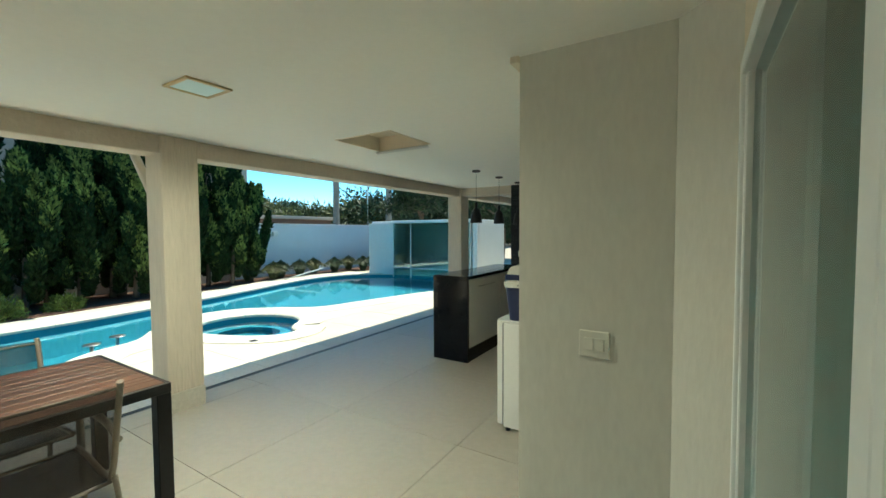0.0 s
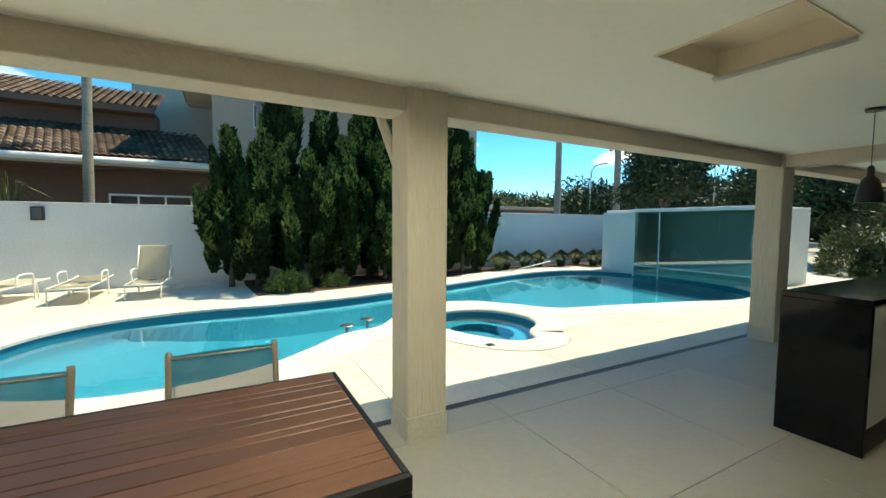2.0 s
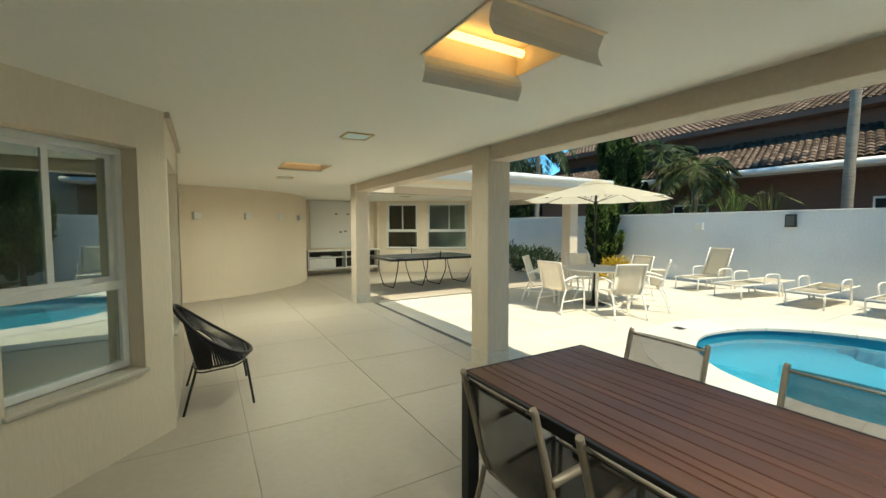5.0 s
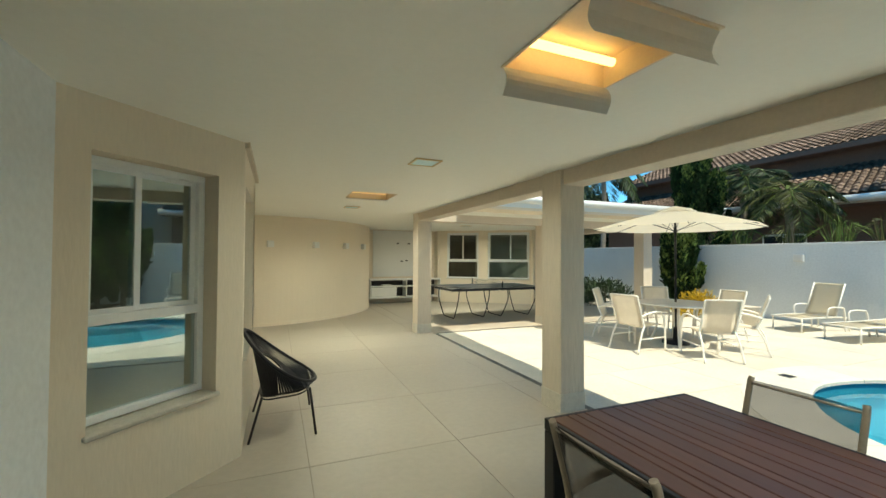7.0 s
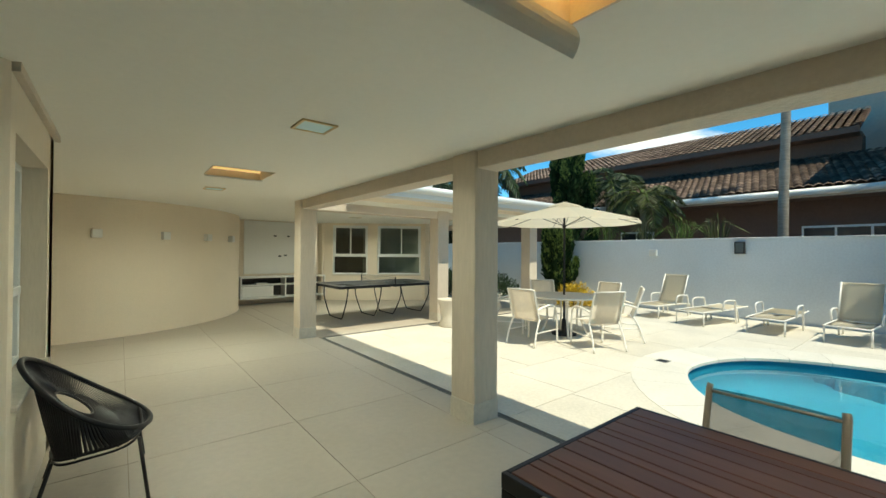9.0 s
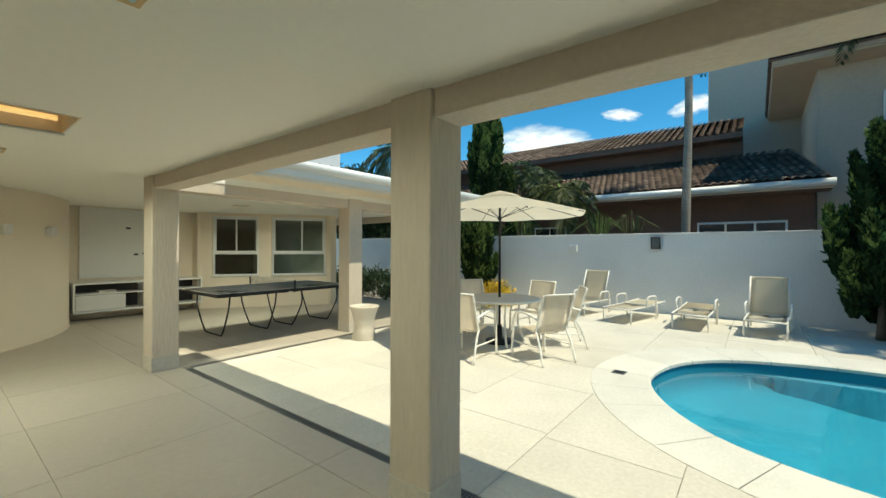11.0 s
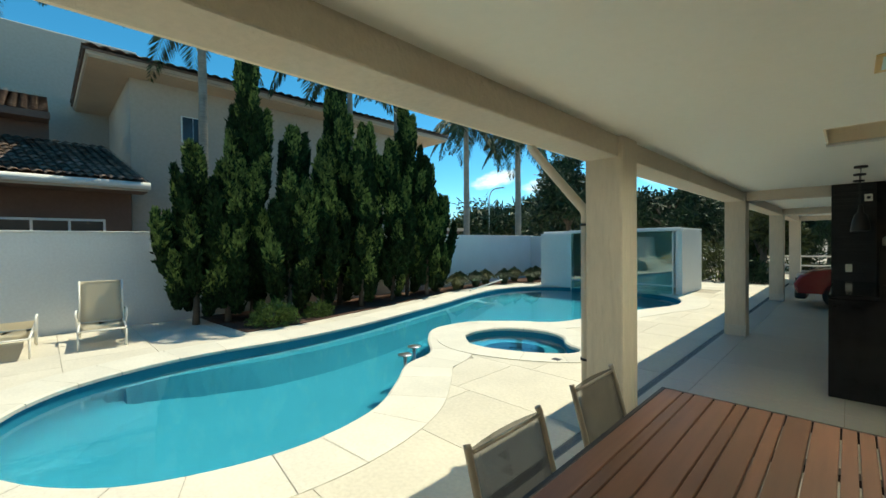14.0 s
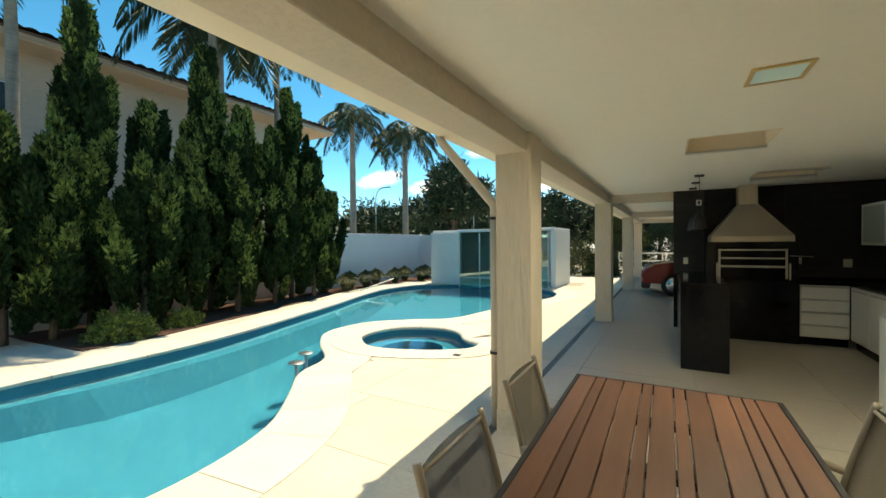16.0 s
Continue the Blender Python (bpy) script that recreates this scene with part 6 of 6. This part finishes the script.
part("roof", box(B(), -4.3, 4.3, -3.3, 3.3, 2.6, 2.85, 0.03), NB_WALL, shed)
for lx, ly in ((-30, 33), (-20, 36)):
    lamp = thing("street_lamp", "tall curved street lamp in the distance", "street lamp", (lx, ly, 0))
    part("post", tube(B(), smooth_line([(0, 0, 0), (0, 0, 5.5), (0.1, 0, 6.6), (0.6, 0, 7.2), (1.6, 0, 7.3)], 5), 0.06, 8), STEEL, lamp)
    part("head", box(B(), 1.4, 2.0, -0.12, 0.12, 7.24, 7.34, 0.03), STEEL, lamp)

# ---- the car under the carport ----
RED = surface("metallic_red_paint", (0.22, 0.008, 0.012), 0.22, metal=0.3, vary=0.08, bump=0, coat=0.8)
TYRE = surface("tyre_rubber", (0.015, 0.015, 0.016), 0.8, bump=0.2)
car = thing("car", "red hatchback parked sideways under the carport", "car", (-1.55, 12.05, 0), -90)
outline = [(-2.05, 0.34), (-2.08, 0.55), (-1.98, 0.74), (-1.75, 0.86), (-0.95, 0.98), (-0.35, 1.36), (0.35, 1.50), (1.2, 1.46), (1.75, 1.18), (2.0, 1.0), (2.05, 0.6), (2.0, 0.34)]
cbm = B()
rows = []
for x, inset in ((-0.86, 0.10), (-0.80, 0.0), (0.80, 0.0), (0.86, 0.10)):
    rows.append([cbm.verts.new((x * (0.86 if z > 1.05 else 1.0), y * (1 - inset * 0.35), z - inset * 0.25 * (z > 0.5))) for y, z in outline])
for a, b in zip(rows, rows[1:]):
    for k in range(len(outline)):
        f = cbm.faces.new((a[k], a[(k + 1) % len(outline)], b[(k + 1) % len(outline)], b[k]))
        f.smooth = True
cbm.faces.new(rows[0])
cbm.faces.new(rows[-1][::-1])
bmesh.ops.subdivide_edges(cbm, edges=cbm.edges[:], cuts=1, smooth=0.4)
part("body", cbm, RED, car, "glossy red bodywork")
part("bumper", box(B(), -0.80, 0.80, -2.07, -1.85, 0.20, 0.40, 0.05, 2), DARK_METAL, car, "black lower bumper")
slope("windscreen", car, (-0.62, -0.98, 1.03), (0.62, -0.98, 1.03), (-0.56, -0.36, 1.41), (0.56, -0.36, 1.41), MATS["dark_window"], 0.01)
CHROME = surface("chrome_trim", (0.7, 0.7, 0.7), 0.15, metal=1.0, bump=0)
LAMP_G = surface("headlight_glass", (0.55, 0.56, 0.58), 0.1, vary=0.1, bump=0)
for s in (-1, 1):
    part("headlight", box(B(), s * 0.42, s * 0.80, -2.03, -1.80, 0.66, 0.79, 0.03, 2), LAMP_G, car)
    part("fog_light", box(B(), s * 0.52, s * 0.76, -2.09, -2.02, 0.44, 0.50, 0.012), LAMP_G, car)
    for y in (-1.28, 1.28):
        w = part("wheel", lathe(B(), [(0.20, -0.10), (0.30, -0.10), (0.315, -0.06), (0.315, 0.06), (0.30, 0.10), (0.20, 0.10)], (0, 0, 0), 24), TYRE, car, "black tyre")
        w.matrix_basis = pose(s * 0.76, y, 0.315, 0, 90, 0)
        part("rim", lathe(B(), [(0.03, -0.104), (0.20, -0.104), (0.20, 0.104), (0.03, 0.104)], (0, 0, 0), 20), CHROME, w)
part("grille", box(B(), -0.40, 0.40, -2.085, -2.03, 0.52, 0.66, 0.01), DARK_METAL, car)
part("grille_bar", box(B(), -0.42, 0.42, -2.095, -2.07, 0.60, 0.625, 0.006), CHROME, car)

for k in range(6):
    bush("hedge_shrub", "dark green hedge shrub beyond the drive railing", -5.0 + k * 1.7, 24.5 + 0.4 * math.sin(k * 2.1), 1.1, 1.0, 2.3 + 0.3 * math.sin(k), 210 + k, DARK_LEAF if k % 3 else OLIVE_LEAF, 3200, 0.15)
rail = thing("railing", "white metal railing at the end of the drive", "railing", (-5.2, 22.0, 0))
for z in (0.12, 0.45, 0.85):
    part("rail", box(B(), 0, 6.0, -0.025, 0.025, z - 0.03, z + 0.03, 0.006), WHITE_PAINT, rail)
for k in range(7):
    part("post", box(B(), k - 0.03, k + 0.03, -0.03, 0.03, 0, 0.9, 0.006), WHITE_PAINT, rail)

# ---- clouds far off ----
CLOUD = bpy.data.materials.new("thin_cloud")
CLOUD.use_nodes = True
cn = CLOUD.node_tree
cb0 = cn.nodes["Principled BSDF"]
cn.nodes.remove(cb0)
ctc = cn.nodes.new("ShaderNodeTexCoord")
cnz = noise_tex(cn, ctc.outputs["Object"], 2.6, 8, (1.0, 1.0, 1.0), 0.62)
grad = cn.nodes.new("ShaderNodeTexGradient")
grad.gradient_type = "SPHERICAL"
cn.links.new(ctc.outputs["Object"], grad.inputs[0])
mul = cn.nodes.new("ShaderNodeMath")
mul.operation = "MULTIPLY"
cn.links.new(cnz, mul.inputs[0])
cn.links.new(grad.outputs[1], mul.inputs[1])
msk = cn.nodes.new("ShaderNodeMapRange")
msk.inputs["From Min"].default_value, msk.inputs["From Max"].default_value = 0.16, 0.42
cn.links.new(mul.outputs[0], msk.inputs["Value"])
cem = cn.nodes.new("ShaderNodeEmission")
cem.inputs[0].default_value, cem.inputs[1].default_value = (0.95, 0.97, 1.0, 1), 0.62
ctr = cn.nodes.new("ShaderNodeBsdfTransparent")
cmx = cn.nodes.new("ShaderNodeMixShader")
cn.links.new(msk.outputs[0], cmx.inputs[0])
cn.links.new(ctr.outputs[0], cmx.inputs[1])
cn.links.new(cem.outputs[0], cmx.inputs[2])
cn.links.new(cmx.outputs[0], cn.nodes["Material Output"].inputs["Surface"])
for k, (az, el, w, h) in enumerate(((205, 14.5, 75, 26), (199, 13, 60, 22), (194, 17, 26, 9), (188, 22, 36, 12), (186, 17, 30, 12), (128, 9, 40, 14), (120, 8, 50, 16), (104, 9, 70, 30), (98, 12, 80, 30), (150, 11, 40, 14), (112, 13, 45, 14))):
    d = 420.0
    a, e = radians(az), radians(el)
    eye = Vector((d * math.cos(a) * math.cos(e), d * math.sin(a) * math.cos(e), d * math.sin(e)))
    cm = B()
    vs = [cm.verts.new(p) for p in ((-1, -1, 0), (1, -1, 0), (1, 1, 0), (-1, 1, 0))]
    cm.faces.new(vs)
    me = bpy.data.meshes.new("cloud")
    cm.to_mesh(me)
    me.materials.append(CLOUD)
    c = tagged(new("backdrop_cloud", me), "small white fair-weather cloud", "", "", "structure")
    c.matrix_basis = look(eye, (0, 0, 0)) @ pose(0, 0, 0, 0, 0, 12 * math.sin(k)) @ Matrix.Diagonal((w, h, 30, 1))
    c.visible_shadow = False
# ---- floor tiles, coping stones and terrace slabs ----
def tile_floor(owner, x0, x1, y0, y1, pitch, ox, oy, material, name="tile", gap=0.0025):
    """Square tiles on a grid that passes through (ox, oy), cut at the edges."""
    cache = {}
    i0, i1 = math.floor((x0 - ox) / pitch), math.ceil((x1 - ox) / pitch)
    j0, j1 = math.floor((y0 - oy) / pitch), math.ceil((y1 - oy) / pitch)
    for i in range(i0, i1):
        for j in range(j0, j1):
            a, b = max(x0, ox + i * pitch) + gap, min(x1, ox + (i + 1) * pitch) - gap
            c, d = max(y0, oy + j * pitch) + gap, min(y1, oy + (j + 1) * pitch) - gap
            if b - a < 0.02 or d - c < 0.02:
                continue
            key = (round(b - a, 3), round(d - c, 3))
            if key not in cache:
                cache[key] = mesh_of(box(B(), 0, b - a, 0, d - c, -0.012, 0.0), material)
            ob = new(name, cache[key])
            ob.matrix_basis = pose(a, c, 0)
            ob.parent = owner


tile_floor(bpy.data.objects["floor"], -4.206, 0.75, -11.6, 21.0, 1.155, -2.74, 2.78, PORCELAIN)
tile_floor(bpy.data.objects["floor_wing"], -10.3, -4.207, -11.6, -6.25, 1.155, -2.74, 2.78, PORCELAIN)



def near_pool(x, y):
    """Distance to the paved rim of pool and spa, negative inside it."""
    return min(loop_distance(POOL, x, y) - 0.60, loop_distance(SPA, x, y) - 0.42)


def coping(owner, loop, width, pieces, lift, clear):
    """Rim stones with a rounded nose along a loop, each of them a piece; clear(x, y) tells where the rim is left out."""
    n = len(loop)
    nose = offset_loop(loop, -0.03)
    outer = offset_loop(loop, width)
    step = n / pieces
    for k in range(pieces):
        i0, i1 = int(k * step), int((k + 1) * step)
        idx = [i % n for i in range(i0, i1 + 1)]
        mid = outer[idx[len(idx) // 2]]
        if clear((loop[idx[len(idx) // 2]].x + mid.x) / 2, (loop[idx[len(idx) // 2]].y + mid.y) / 2):
            continue
        bm = B()
        prev = None
        for q, i in enumerate(idx):
            s = 0.003 if q == 0 else (-0.003 if q == len(idx) - 1 else 0.0)
            t = (loop[(i + 1) % n] - loop[i - 1]).normalized() * s
            a, b, c = nose[i] + t, loop[i] + t, outer[i] + t
            row = [bm.verts.new((a.x, a.y, -0.05)), bm.verts.new((a.x, a.y, -0.012)), bm.verts.new((b.x, b.y, lift)), bm.verts.new((c.x, c.y, lift)), bm.verts.new((c.x, c.y, -0.035))]
            if prev:
                for m in range(4):
                    bm.faces.new((prev[m], prev[m + 1], row[m + 1], row[m]))
            prev = row
        part("coping_stone", bm, COPING, owner)


deck = tagged(new("terrace"), "terrace of pale stone slabs round the pool", "", "", "structure")
coping(deck, POOL, 0.60, 46, 0.004, lambda x, y: loop_distance(SPA, x, y) < 0.05)
coping(deck, SPA, 0.42, 12, 0.010, lambda x, y: inside(POOL, x, y))


def slab(x0, x1, y0, y1, cells=5):
    """One terrace slab, cut along the paved rim and the planting bed."""
    value = lambda x, y: min(near_pool(x, y) - 0.003, loop_distance(BED, x, y) - 0.01)
    corners = [value(x, y) for x in (x0, x1) for y in (y0, y1)]
    size = math.hypot(x1 - x0, y1 - y0)
    if max(corners) < -size:
        return None
    bm = B()
    if min(corners) > size * 0.6:
        box(bm, x0, x1, y0, y1, -0.03, 0.0, 0.004)
        return bm
    g = [[(x0 + (x1 - x0) * i / cells, y0 + (y1 - y0) * j / cells) for j in range(cells + 1)] for i in range(cells + 1)]
    v = [[value(*g[i][j]) for j in range(cells + 1)] for i in range(cells + 1)]
    made = {}

    def vert(x, y):
        k = (round(x, 4), round(y, 4))
        if k not in made:
            made[k] = bm.verts.new((x, y, 0.0))
        return made[k]

    for i in range(cells):
        for j in range(cells):
            for tri in (((i, j), (i + 1, j), (i + 1, j + 1)), ((i, j), (i + 1, j + 1), (i, j + 1))):
                poly = []
                for q in range(3):
                    (a, b), (c, d) = tri[q], tri[(q + 1) % 3]
                    va, vb = v[a][b], v[c][d]
                    if va >= 0:
                        poly.append(g[a][b])
                    if (va >= 0) != (vb >= 0):
                        t = va / (va - vb)
                        poly.append((g[a][b][0] + (g[c][d][0] - g[a][b][0]) * t, g[a][b][1] + (g[c][d][1] - g[a][b][1]) * t))
                vs = []
                for p in poly:
                    w = vert(*p)
                    if w not in vs:
                        vs.append(w)
                if len(vs) >= 3 and bm.faces.get(vs) is None:
                    bm.faces.new(vs)
    if not bm.faces:
        bm.free()
        return None
    rim = [e for e in bm.edges if e.is_boundary]
    r = bmesh.ops.extrude_edge_only(bm, edges=rim)
    for w in r["geom"]:
        if isinstance(w, bmesh.types.BMVert):
            w.co.z = -0.03
    return bm


rng = random.Random(5)
y = -17.9
while y < 20:
    h = rng.choice((0.82, 0.95, 1.05))
    row_x = -4.285
    while row_x > GX + 0.02:
        w = rng.uniform(0.85, 1.5)
        nx = max(GX + 0.01, row_x - w)
        inside_wing = row_x > -10.3 and y + h < -6.2
        top = y + h
        lo = y
        if row_x > -10.3 and lo < -6.14:
            lo = -6.14
        if top - lo > 0.05 and not (nx < -6.0 and nx > -10.9 and lo > 12.1 and top < 14.2):
            s = slab(nx + 0.003, row_x - 0.003, lo + 0.003, top - 0.003)
            if s is not None:
                part("slab", s, STONE, deck)
        row_x = nx
    y += h

# slot drain along the veranda and the wing
dr = tagged(new("slot_drain"), "dark slotted drain grate along the veranda edge", "drain grate", "", "structure")
# flat near-black strips under the bars paint the shade of a deep channel
part("channel", box(B(), -4.275, -4.213, -6.14, 21.0, -0.0105, -0.0085), DARK_VOID, dr)
part("channel", box(B(), -10.3, -4.295, -6.23, -6.145, -0.0105, -0.0085), DARK_VOID, dr)
bars = B()
yy = -6.14
while yy < 12.5:
    box(bars, -4.273, -4.215, yy, yy + 0.011, -0.008, -0.002)
    yy += 0.022
part("grate_bars", bars, GRATE, dr)["kind"] = "stuff"
bars = B()
xx = -10.25
while xx < -4.3:
    box(bars, xx, xx + 0.009, -6.228, -6.147, -0.008, -0.002)
    xx += 0.021
part("grate_bars", bars, GRATE, dr)["kind"] = "stuff"
rails = B()
for a, b in ((-4.282, -4.274), (-4.214, -4.207)):
    box(rails, a, b, -6.14, 21.0, -0.03, 0.0)
part("grate_rail", rails, GRATE, dr)
for x, y in ((-7.38, -1.91), (-5.46, 3.7)):
    d = thing("floor_drain", "small square dark drain cover in the terrace", "drain cover", (x, y, 0.0045))
    part("frame", box(B(), -0.075, 0.075, -0.075, 0.075, 0.0, 0.004), GRATE, d)
    part("lid", box(B(), -0.055, 0.055, -0.055, 0.055, 0.0041, 0.006), DARK_METAL, d)
